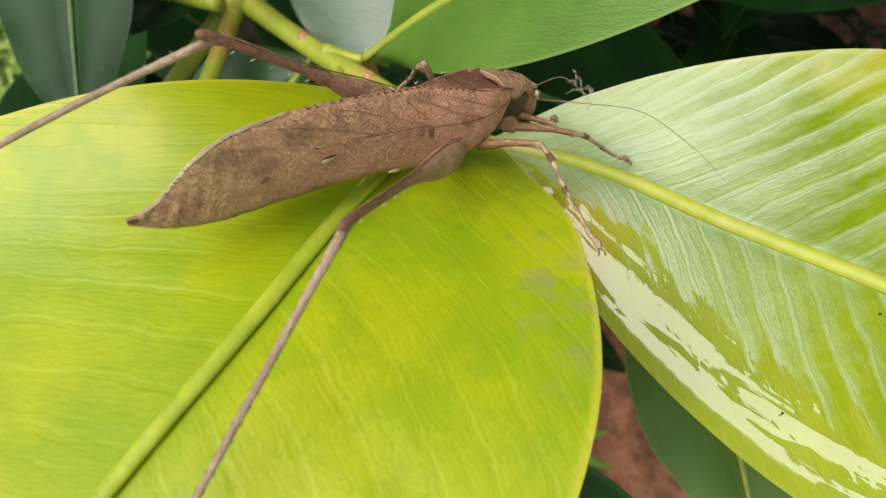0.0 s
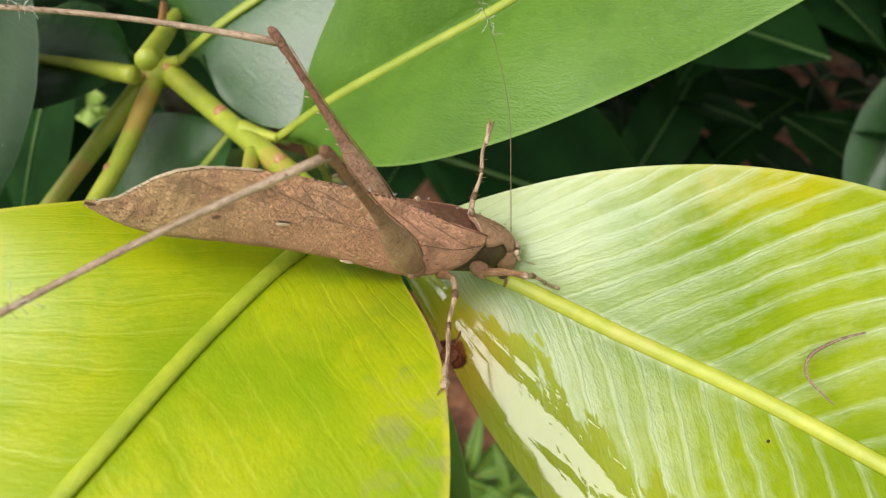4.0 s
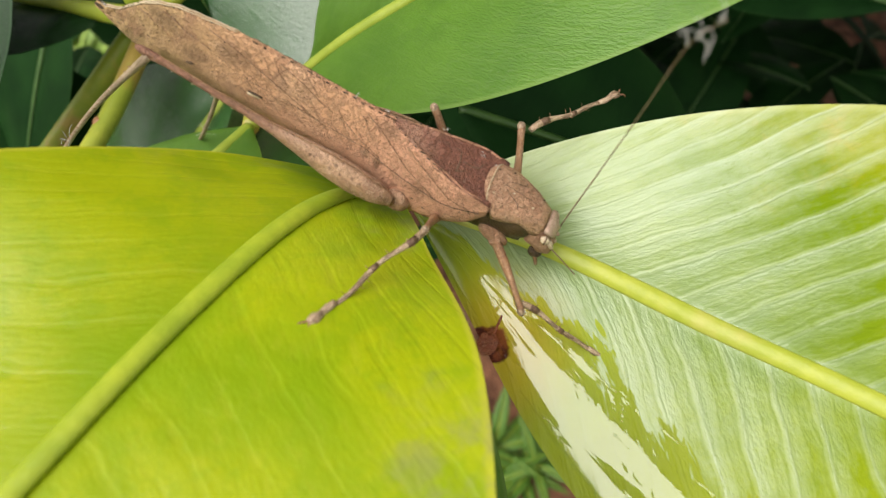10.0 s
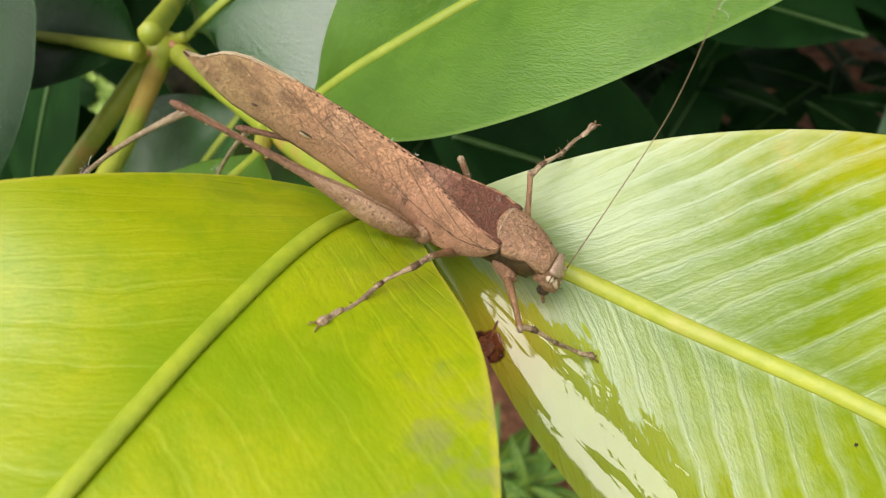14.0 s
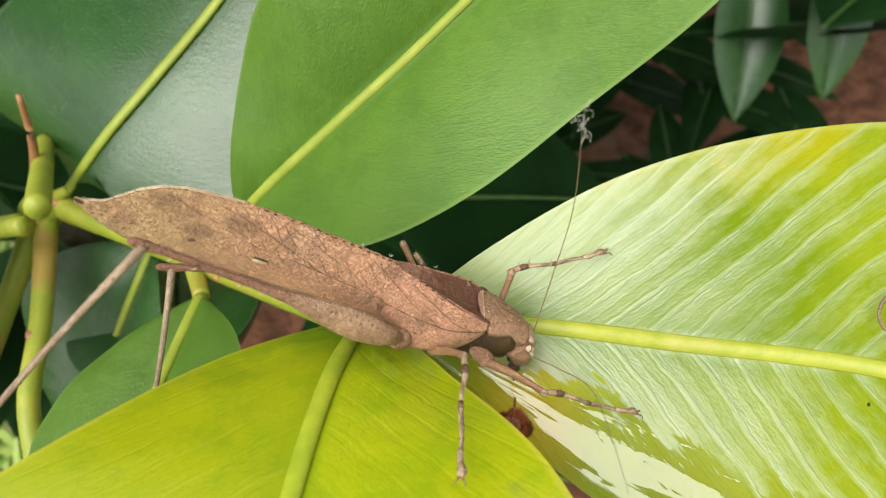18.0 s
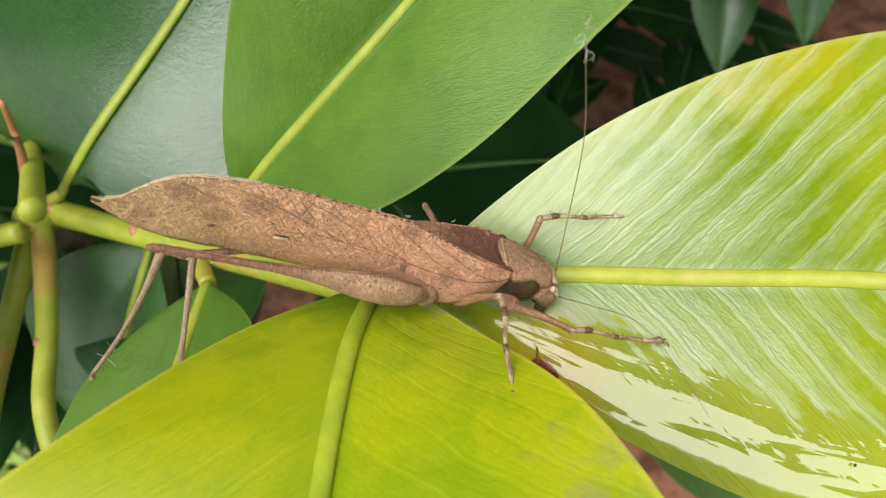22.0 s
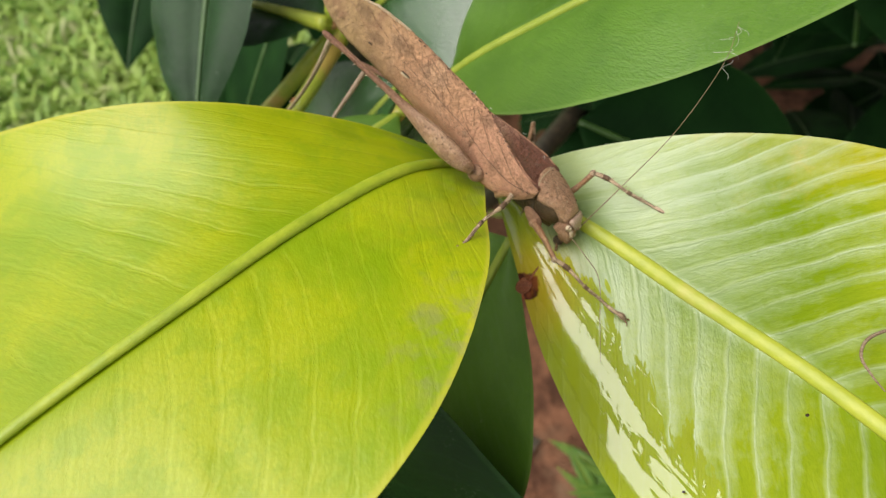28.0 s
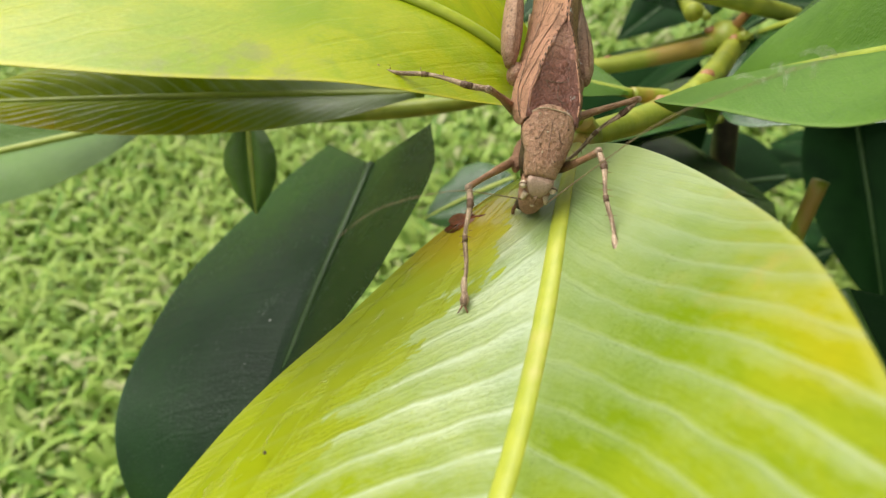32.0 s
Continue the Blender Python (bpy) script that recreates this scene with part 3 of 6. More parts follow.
def blade(rib, left, right, veins, bulge=0.0012, ripple=0.00018, nu=90, nv=12, thick=0.00035, slant=0.12):
    """A leaf blade between its midrib and its two edges, each a curve from base to tip; returns the bmesh."""
    m, l, r = spline(rib, nu), spline(left, nu), spline(right, nu)
    us = np.linspace(0, 1, nu)
    cross = np.concatenate([np.linspace(-1, 0, nv)[:-1], np.linspace(0, 1, nv)])
    along = np.gradient(m, axis=0)
    normal = np.cross(along, r - l)
    normal /= np.linalg.norm(normal, axis=1)[:, None] + 1e-12
    if normal.mean(0)[2] < 0:
        normal = -normal
    top, uv = [], []
    for i, u in enumerate(us):
        row, urow = [], []
        for v in cross:
            a, edge = abs(v), (l[i] if v < 0 else r[i])
            p = m[i] * (1 - a) + edge * a
            env = math.sin(math.pi * min(1, a * 1.02)) ** 1.5 if a < 0.98 else 0.0
            lift = bulge * math.sin(math.pi * a) * math.sin(math.pi * u) ** 0.5
            drift = 1.6 * noise.noise(Vector((u * 6, v * 1.6, 3.0)))
            lift += ripple * env * (0.5 + 1.2 * abs(noise.noise(Vector((u * 5, v * 2, 9.0))))) * math.sin(2 * math.pi * (u * veins - a * veins * slant + drift))
            lift -= 0.0004 * math.exp(-((a / 0.06) ** 2))
            lift += 0.0008 * a**2 * (noise.noise(Vector((u * 7, v * 2, veins))))
            row.append(p + normal[i] * lift)
            urow.append((u, v))
        top.append(row)
        uv.append(urow)
    bm = bmesh.new()
    sheet(top, bm, uv, flip=True)
    under = [[p - normal[i] * thick * (1.0 if 0 < j < len(row) - 1 else 0.3) for j, p in enumerate(row)] for i, row in enumerate(top)]
    sheet(under, bm, uv)
    bmesh.ops.remove_doubles(bm, verts=bm.verts, dist=0.00002)
    return bm, m, normal


def add_leaf(parent, rib, left, right, mat, rib_mat, label, veins=19, rib_radius=(0.0014, 0.0011, 0.0008, 0.0004), **more):
    bm, line, normal = blade(rib, left, right, veins, **more)
    leaf = part("leaf", bm, mat, parent, label)
    part("midrib", tube(line + normal * 0.0001, rib_radius, 10, 0.62, up=tuple(normal.mean(0))), rib_mat, leaf)
    return leaf


def simple_leaf(length, width, droop, fold, veins=22, mat=None, rib_mat=None, name="leaf", parent=None, label=""):
    """A pointed oval leaf that grows along +x from the origin."""
    s = np.linspace(0, 1, 7)
    half = width / 2 * np.array([0.03, 0.62, 0.93, 1.0, 0.86, 0.52, 0.02])
    rib = [(length * a, 0, -droop * length * a**2) for a in s]
    left = [(length * a, h * math.cos(fold), -droop * length * a**2 + h * math.sin(fold)) for a, h in zip(s, half)]
    right = [(x, -y, z) for x, y, z in left]
    bm, line, normal = blade(rib, left, right, veins, nu=40, nv=6, bulge=0.002)
    leaf = part(name, bm, mat, parent, label)
    part("midrib", tube(line + normal * 0.0002, (0.0013, 0.001, 0.0004), 6, 0.7), rib_mat, leaf)
    return leaf


# ---- ground: bare red soil under the shrub, lawn beside it ----
def grid_ground():
    bm = bmesh.new()
    edges = [-400, -60, -12, -4] + [x / 10 for x in range(-25, 26)] + [4, 12, 60, 400]
    grid = [[(x, y, 0.02 * noise.noise(Vector((x * 2.1, y * 2.1, 0))) if max(abs(x), abs(y)) < 4 else 0.0) for x in edges] for y in edges]
    sheet(grid, bm)
    bmesh.ops.recalc_face_normals(bm, faces=bm.faces)
    if sum(f.normal.z for f in bm.faces) < 0:
        bmesh.ops.reverse_faces(bm, faces=bm.faces)
    ground = part("ground", bm, SOIL, None)
    return tagged(ground, "bare red-brown soil under the shrub", "ground", kind="structure")


ground = grid_ground()


def lawn():
    rnd = np.random.RandomState(4)
    n = 40000
    d = 0.72 * np.abs(rnd.randn(n))
    x = -0.33 - d + 0.08 * rnd.randn(n)
    y = 0.1 + 0.62 * rnd.randn(n)
    verts, faces = [], []
    for k in range(n):
        a, length, w, lean = rnd.uniform(0, 6.283), rnd.uniform(0.05, 0.115), rnd.uniform(0.0032, 0.0062), rnd.uniform(0.4, 1.4)
        z0 = 0.02 * noise.noise(Vector((x[k] * 2.1, y[k] * 2.1, 0))) - 0.004
        c, s, i = math.cos(a), math.sin(a), len(verts)
        for q, h, g in ((0, 0, 0.7), (0.45, 0.62, 1.0), (0.8, 0.80, 0.7), (1.0, 0.74, 0.05)):
            reach, up = length * q * math.sin(lean), length * h * (1.15 - 0.55 * lean)
            for e in (-1, 1):
                verts.append((x[k] + c * reach - s * w * g * e, y[k] + s * reach + c * w * g * e, z0 + up))
        faces += [(i + 2 * j, i + 2 * j + 1, i + 2 * j + 3, i + 2 * j + 2) for j in range(3)]
    mesh = bpy.data.meshes.new("lawn")
    mesh.from_pydata(verts, [], faces)
    mesh.materials.append(GRASS)
    return tagged(new("lawn", mesh), "broad-bladed green lawn grass", "grass", kind="stuff")


lawn()

# ---- the shrub that the katydid sits on ----
shrub = tagged(new("shrub"), "leathery-leaved green shrub branch with lime young leaves", "shrub")
shrub.location = (0, 0, 0)
lime = add_leaf(shrub, [(0.0048, 0.0770, 0.7155), (-0.0024, 0.0634, 0.7285), (-0.0105, 0.0469, 0.7355), (-0.0186, 0.0290, 0.7402), (-0.0287, 0.0105, 0.7423), (-0.0383, -0.0087, 0.7427), (-0.0477, -0.0279, 0.7412), (-0.0571, -0.0467, 0.7374)],
         [(0.0046, 0.0775, 0.7155), (-0.0127, 0.0695, 0.7311), (-0.0355, 0.0567, 0.7443), (-0.0638, 0.0512, 0.7392), (-0.0909, 0.0477, 0.7279), (-0.1045, 0.0289, 0.7233), (-0.0950, 0.0014, 0.7279), (-0.0778, -0.0223, 0.7322), (-0.0596, -0.0453, 0.7366)],
         [(0.0046, 0.0775, 0.7155), (0.0104, 0.0607, 0.7256), (0.0154, 0.0430, 0.7353), (0.0148, 0.0225, 0.7400), (0.0069, 0.0036, 0.7421), (-0.0055, -0.0135, 0.7425), (-0.0190, -0.0297, 0.7424), (-0.0365, -0.0411, 0.7405), (-0.0566, -0.0469, 0.7372)],
         LEAF_LIME, RIB_LIME, "broad lime-green young leaf with a raised midrib", 24, (0.0013, 0.0011, 0.0009, 0.0007, 0.0004), bulge=0.0)
pale = add_leaf(shrub, [(0.0075, 0.0755, 0.7135), (0.0243, 0.0655, 0.7183), (0.0416, 0.0555, 0.7183), (0.0572, 0.0452, 0.7204), (0.0713, 0.0331, 0.7237), (0.0856, 0.0212, 0.7262), (0.1000, 0.0094, 0.7259), (0.1145, -0.0023, 0.7241)],
         [(0.0075, 0.0755, 0.7135), (0.0232, 0.0757, 0.7242), (0.0408, 0.0747, 0.7318), (0.0571, 0.0679, 0.7397), (0.0736, 0.0593, 0.7426), (0.0869, 0.0453, 0.7425), (0.0985, 0.0301, 0.7394), (0.1072, 0.0142, 0.7323), (0.1152, -0.0016, 0.7245)],
         [(0.0075, 0.0755, 0.7135), (0.0149, 0.0589, 0.7141), (0.0233, 0.0431, 0.7117), (0.0337, 0.0283, 0.7122), (0.0461, 0.0159, 0.7136), (0.0619, 0.0075, 0.7169), (0.0786, 0.0010, 0.7198), (0.0964, -0.0015, 0.7219), (0.1144, -0.0029, 0.7236)],
         LEAF_PALE, RIB_PALE, "pale yellow-green glossy leaf, wet and shiny along one side", 26, (0.0010, 0.00125, 0.00115, 0.0009, 0.0004), bulge=0.0010, ripple=0.00008, slant=0.17)
mid = add_leaf(shrub, [(-0.0177, 0.1156, 0.6946), (-0.0051, 0.1122, 0.7085), (0.0095, 0.1101, 0.7206), (0.0246, 0.1087, 0.7322), (0.0389, 0.1067, 0.7446), (0.0534, 0.1046, 0.7568), (0.0680, 0.1025, 0.7690), (0.0825, 0.1004, 0.7812)],
         [(-0.0117, 0.1149, 0.6937), (-0.0091, 0.1170, 0.7114), (-0.0016, 0.1225, 0.7267), (0.0070, 0.1219, 0.7411), (0.0211, 0.1193, 0.7520), (0.0356, 0.1165, 0.7625), (0.0503, 0.1133, 0.7724), (0.0660, 0.1084, 0.7798), (0.0822, 0.1008, 0.7817)],
         [(-0.0109, 0.1129, 0.6967), (-0.0030, 0.0985, 0.7071), (0.0076, 0.0868, 0.7182), (0.0229, 0.0821, 0.7282), (0.0399, 0.0832, 0.7371), (0.0532, 0.0804, 0.7508), (0.0676, 0.0825, 0.7635), (0.0699, 0.0929, 0.7682), (0.0825, 0.0998, 0.7811)],
         LEAF_MID, RIB_MID, "broad mid-green leaf with a yellow-green midrib", 26, (0.0010, 0.0010, 0.0008, 0.0006, 0.0003), bulge=0.0014, ripple=0.00005)
deep = add_leaf(shrub, [(-0.0467, 0.1475, 0.6886), (-0.0341, 0.1483, 0.6991), (-0.0202, 0.1519, 0.7070), (-0.0063, 0.1576, 0.7136), (0.0071, 0.1633, 0.7210), (0.0201, 0.1689, 0.7293), (0.0325, 0.1742, 0.7386), (0.0446, 0.1793, 0.7484)],
         [(-0.0530, 0.1794, 0.6699), (-0.0621, 0.1834, 0.6870), (-0.0592, 0.1921, 0.7004), (-0.0416, 0.1969, 0.7095), (-0.0236, 0.2011, 0.7179), (-0.0053, 0.2039, 0.7261), (0.0130, 0.2026, 0.7346), (0.0291, 0.1928, 0.7418), (0.0440, 0.1808, 0.7484)],
         [(-0.0397, 0.1442, 0.6948), (-0.0323, 0.1329, 0.6875), (-0.0178, 0.1245, 0.6888), (-0.0034, 0.1306, 0.6969), (0.0102, 0.1382, 0.7052), (0.0232, 0.1463, 0.7140), (0.0346, 0.1555, 0.7238), (0.0411, 0.1667, 0.7356), (0.0451, 0.1787, 0.7480)],
         LEAF_DEEP, RIB_MID, "dark leathery leaf with a grey sheen on one half", 24, (0.0012, 0.0012, 0.001, 0.0006), bulge=0.0012, ripple=0.00005)
hanging = add_leaf(shrub, [(-0.0592, 0.0547, 0.6645), (-0.0437, 0.0448, 0.6610), (-0.0280, 0.0351, 0.6583), (-0.0126, 0.0255, 0.6540), (0.0016, 0.0162, 0.6464), (0.0135, 0.0085, 0.6344), (0.0228, 0.0024, 0.6194), (0.0312, -0.0030, 0.6036)],
         [(-0.0432, 0.0670, 0.6851), (-0.0217, 0.0609, 0.6891), (-0.0037, 0.0471, 0.6867), (0.0138, 0.0339, 0.6905), (0.0299, 0.0215, 0.6923), (0.0342, 0.0140, 0.6714), (0.0344, 0.0080, 0.6494), (0.0332, 0.0026, 0.6272), (0.0320, -0.0028, 0.6051)],
         [(-0.1006, 0.0478, 0.6426), (-0.0904, 0.0292, 0.6382), (-0.0771, 0.0124, 0.6359), (-0.0598, -0.0004, 0.6377), (-0.0405, -0.0102, 0.6384), (-0.0198, -0.0165, 0.6372), (-0.0026, -0.0146, 0.6292), (0.0138, -0.0089, 0.6162), (0.0305, -0.0038, 0.6034)],
         LEAF_DARK, RIB_DEEP, "large dark green hanging leaf with a sheen", 24, (0.0014, 0.0013, 0.001, 0.0006), bulge=0.0014, ripple=0.00008)
# stems
part("stem", tube(spline([(-0.0539, 0.1521, 0.6831), (-0.0304, 0.1247, 0.6896), (-0.0129, 0.1016, 0.6992), (0.0019, 0.0794, 0.7102)], 40), (0.0031, 0.0026, 0.0025, 0.0026, 0.0023, 0.0018), 14), STEM, shrub, "yellow-green twig with rusty scars")
part("stem", tube(spline([(-0.0570, 0.1462, 0.6828), (-0.0747, 0.1256, 0.6695), (-0.0861, 0.1066, 0.6634), (-0.0978, 0.0972, 0.6636)], 30), (0.0026, 0.0023, 0.0024, 0.0022), 12), STEM, shrub, "thin yellow-green twig")
part("stem", tube(spline([(-0.0537, 0.1462, 0.6839), (-0.0577, 0.1218, 0.6808), (-0.0613, 0.1046, 0.6796), (-0.0618, 0.0866, 0.6760)] + [(-0.0653, 0.0636, 0.6749), (-0.0726, 0.0333, 0.6757), (-0.0745, 0.0198, 0.6770), (-0.0772, 0.0072, 0.6778)], 60), (0.0024, 0.0021, 0.0020, 0.0022, 0.0024, 0.0023, 0.002), 12), STEM, shrub, "yellow-green twig")
part("stem", tube(spline([(-0.0530, 0.1357, 0.6940), (-0.0616, 0.1388, 0.6927), (-0.0705, 0.1419, 0.6922), (-0.0798, 0.1442, 0.6920)], 20), (0.0022, 0.0017, 0.0015, 0.001), 12), STEM, shrub, "short leaf stalk")


def hung_leaf(base, tip, width, mat, rib_mat, label="", roll=0.0, droop=0.10, fold=0.12, plant=None):
    """A leaf from its base to its tip, its face to the sky, turned by roll about its length."""
    b, t = Vector(base), Vector(tip)
    x = (t - b).normalized()
    z = (Vector((0, 0, 1)) - x * x.z).normalized()
    m = Matrix.Translation(b) @ Matrix((x, z.cross(x), z)).transposed().to_4x4() @ pose(0, 0, 0, roll, 0, 0)
    ob = simple_leaf((t - b).length, width, droop, fold, 22, mat, rib_mat, "leaf", plant or shrub, label)
    ob.matrix_local = m
    return ob


hung_leaf((-0.0214, 0.1020, 0.6983), (-0.0474, 0.0539, 0.7082), 0.036, LEAF_MID, RIB_MID, "green leaf under the lime leaf", 15)
hung_leaf((-0.0340, 0.1366, 0.6760), (-0.0759, 0.1118, 0.6390), 0.055, LEAF_DEEP, RIB_MID, "dark glossy leaf behind the twig", 4, 0.1, 0.3)
hung_leaf((-0.0565, 0.1425, 0.6899), (-0.0995, 0.1483, 0.6926), 0.040, LEAF_DARK, RIB_MID, "dark leaf on a yellow stalk", 0)
hung_leaf((-0.0854, 0.1598, 0.7183), (-0.0823, 0.0980, 0.6882), 0.034, LEAF_DARK, RIB_DEEP, "dark leaf with a pale sheen", 10)
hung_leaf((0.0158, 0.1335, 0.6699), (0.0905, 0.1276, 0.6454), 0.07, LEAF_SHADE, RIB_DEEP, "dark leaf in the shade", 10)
hung_leaf((0.0105, 0.0743, 0.6966), (-0.0175, 0.0376, 0.6403), 0.078, LEAF_MID, RIB_MID, "mid-green leaf below the lime leaf", 15)
hung_leaf((0.0540, 0.0850, 0.6750), (0.0640, 0.0180, 0.6550), 0.042, LEAF_MID, RIB_MID, "green leaf in the shade of the pale leaf", 0, 0.04)
hung_leaf((-0.0653, 0.0976, 0.6433), (-0.0731, 0.0695, 0.6307), 0.026, LEAF_DEEP, RIB_MID, "deep green leaf with a sheen in the gap", 0)
hung_leaf((-0.0772, 0.0072, 0.6778), (-0.0836, -0.0808, 0.6718), 0.034, LEAF_MID, RIB_MID, "green leaf at the end of the low twig", -18, 0.02)
# pale material stands in for sky reflected at a grazing angle
hung_leaf((-0.0485, 0.0671, 0.6893), (-0.0648, -0.0342, 0.7004), 0.026, LEAF_PALE, RIB_MID, "narrow leaf seen along its edge, pale in place of grazing sheen", -8, 0.02)
hung_leaf((-0.0722, 0.0279, 0.6768), (-0.0583, 0.0237, 0.6572), 0.016, LEAF_MID, RIB_MID, "small drooping leaf below the twig", 20, 0.02)
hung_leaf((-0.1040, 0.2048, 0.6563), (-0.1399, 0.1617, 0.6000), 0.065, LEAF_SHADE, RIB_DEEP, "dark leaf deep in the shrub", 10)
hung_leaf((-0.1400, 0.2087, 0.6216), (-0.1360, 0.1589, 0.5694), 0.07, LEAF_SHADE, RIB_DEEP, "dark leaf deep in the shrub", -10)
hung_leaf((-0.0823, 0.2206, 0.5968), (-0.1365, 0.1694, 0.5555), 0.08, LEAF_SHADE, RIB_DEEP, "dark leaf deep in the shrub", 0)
hung_leaf((-0.0379, 0.0990, 0.6676), (-0.0394, 0.1721, 0.6420), 0.05, LEAF_DEEP, RIB_DEEP, "dark leaf with a grey sheen", 0)
# leaf stalks and other twigs
def stalk(points, radii, mat=STEM, label="leaf stalk"):
    return part("stalk", tube(spline(points, 16), radii, 10), mat, shrub, label)


stalk([(-0.0265, 0.1205, 0.6925), (-0.0215, 0.1172, 0.6940), (-0.0175, 0.1150, 0.6952)], (0.0021, 0.0014, 0.0011))
stalk([(-0.0538, 0.1512, 0.6842), (-0.0500, 0.1490, 0.6868), (-0.0464, 0.1467, 0.6895)], (0.0022, 0.0014, 0.0012))
stalk([(0.0000, 0.0815, 0.7085), (0.0030, 0.0792, 0.7125), (0.0046, 0.0775, 0.7155)], (0.0024, 0.0018, 0.0015))
stalk([(0.0005, 0.0810, 0.7090), (0.0045, 0.0782, 0.7115), (0.0080, 0.0752, 0.7136)], (0.0024, 0.0017, 0.0011))
stalk([(-0.0223, 0.1107, 0.6950), (-0.0214, 0.1020, 0.6983)], (0.0018, 0.0015))
stalk([(-0.0548, 0.1490, 0.6860), (-0.0480, 0.1510, 0.7000), (-0.0443, 0.1521, 0.7120)], (0.0013, 0.0009, 0.0006), SCAR, "thin reddish stalk")
stalk([(-0.0456, 0.1286, 0.7045), (-0.0503, 0.1640, 0.6897)], (0.0024, 0.002))
stalk([(-0.0255, 0.1664, 0.6556), (-0.0124, 0.1513, 0.6148)], (0.0022, 0.0019), STEM, "yellow-green twig in the shade")
part("node", ellipsoid((-0.0545, 0.1480, 0.6845), (0.0048, 0.0050, 0.0044), seg=16), STEM, shrub, "swollen twig joint")
for x, y, z, r in ((-0.0505, 0.1478, 0.6863, 0.0016), (-0.0330, 0.1277, 0.6906, 0.0015), (-0.0560, 0.1440, 0.6868, 0.0012), (-0.0150, 0.1045, 0.7002, 0.0013), (-0.0592, 0.1180, 0.6818, 0.0011)):
    bm = ellipsoid((x, y, z), (r, r * 1.25, r * 0.8), seg=12)
    for vert in bm.verts:
        vert.co += 0.0003 * noise.noise_vector(vert.co * 700)
    part("leaf_scar", bm, SCAR, shrub, "rusty leaf scar on the twig")
# the dead brown corner of the pale leaf
bm = ellipsoid((0.0176, 0.0552, 0.7141), (0.0013, 0.0020, 0.00022), seg=18, turn=Vector((-0.24, -0.24, 0.94)).to_track_quat("Z", "Y").to_matrix().to_4x4())
for vert in bm.verts:
    vert.co += 0.00035 * noise.noise_vector(vert.co * 900)
part("dead_spot", bm, NECROSIS, pale, "dark red-brown shrivelled corner")
part("dead_stalk", tube(spline([(0.0180, 0.0556, 0.7146), (0.0195, 0.0585, 0.7156), (0.0212, 0.0612, 0.7160), (0.0222, 0.0640, 0.7166), (0.0228, 0.0668, 0.7172)], 18), (0.0002, 0.00016, 0.00013, 0.00016, 0.0001), 8), NECROSIS, pale, "thin dead brown stalk")


def speck(x, y, z, r, mat, leaf, stretch=1.0):
    return part("speck", ellipsoid((x, y, z), (r * stretch, r, r * 0.5), seg=10, turn=pose(0, 0, 0, 0, 0, 360 * noise.noise(Vector((x, y, z)) * 500))), mat, leaf)


for x, y, z, r in ((0.0046, 0.0436, 0.7344, 0.0003), (0.0079, 0.0350, 0.7368, 0.0004)):
    speck(x, y, z, r, FLANK, lime, 1.5)
for x, y, z, r in ((0.0324, 0.0704, 0.7251, 0.0002), (0.0393, 0.0667, 0.7262, 0.00014), (0.0433, 0.0279, 0.7160, 0.00016), (0.056, 0.0388, 0.7222, 0.0002)):
    speck(x, y, z, r, FLANK, pale, 1.4)
hair = spline([(0.0662, 0.0484, 0.7326), (0.0636, 0.0482, 0.7310), (0.0609, 0.0472, 0.7290), (0.0604, 0.0454, 0.7275), (0.0617, 0.0433, 0.7269), (0.0632, 0.0418, 0.7264)], 24)
part("hair", tube(hair, (0.00012, 0.00022, 0.0002, 0.0001), 6), FEELER, pale, "curled brown dead thread")

# the understorey behind the branch, its deep shade put into the leaf colour
rnd = random.Random(11)
thicket = tagged(new("thicket"), "dark green leafy thicket in deep shade", "shrub")
thicket.location = (0, 0, 0)
for k in range(900):
    x, y, z = rnd.uniform(-0.75, 1.25), rnd.uniform(0.25, 1.15), rnd.uniform(0.10, 0.66)
    if z > 0.72 - 0.42 * (y - 0.2) / 0.8 or (x > 0.62 and y < 0.72) or (-0.22 < x < 0.02 and y < 0.66) or x < -0.35 - 0.4 * (y - 0.5):
        continue
    a, up = rnd.uniform(0, 6.283), rnd.uniform(-0.5, 0.15)
    length = rnd.uniform(0.09, 0.17)
    tip = (x + length * math.cos(a), y + length * math.sin(a), z + length * up)
    if tip[1] < 0.22:
        continue
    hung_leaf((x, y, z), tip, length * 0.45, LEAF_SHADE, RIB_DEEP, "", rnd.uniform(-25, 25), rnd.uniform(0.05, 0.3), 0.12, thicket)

for base, tip, width in (((0.322, 0.338, 0.545), (0.287, 0.262, 0.467), 0.05), ((0.350, 0.30, 0.565), (0.327, 0.238, 0.490), 0.045)):
    hung_leaf(base, tip, width, LEAF_DEEP, RIB_DEEP, "dark glossy leaf hanging before red soil", -10, 0.08, 0.2, thicket)


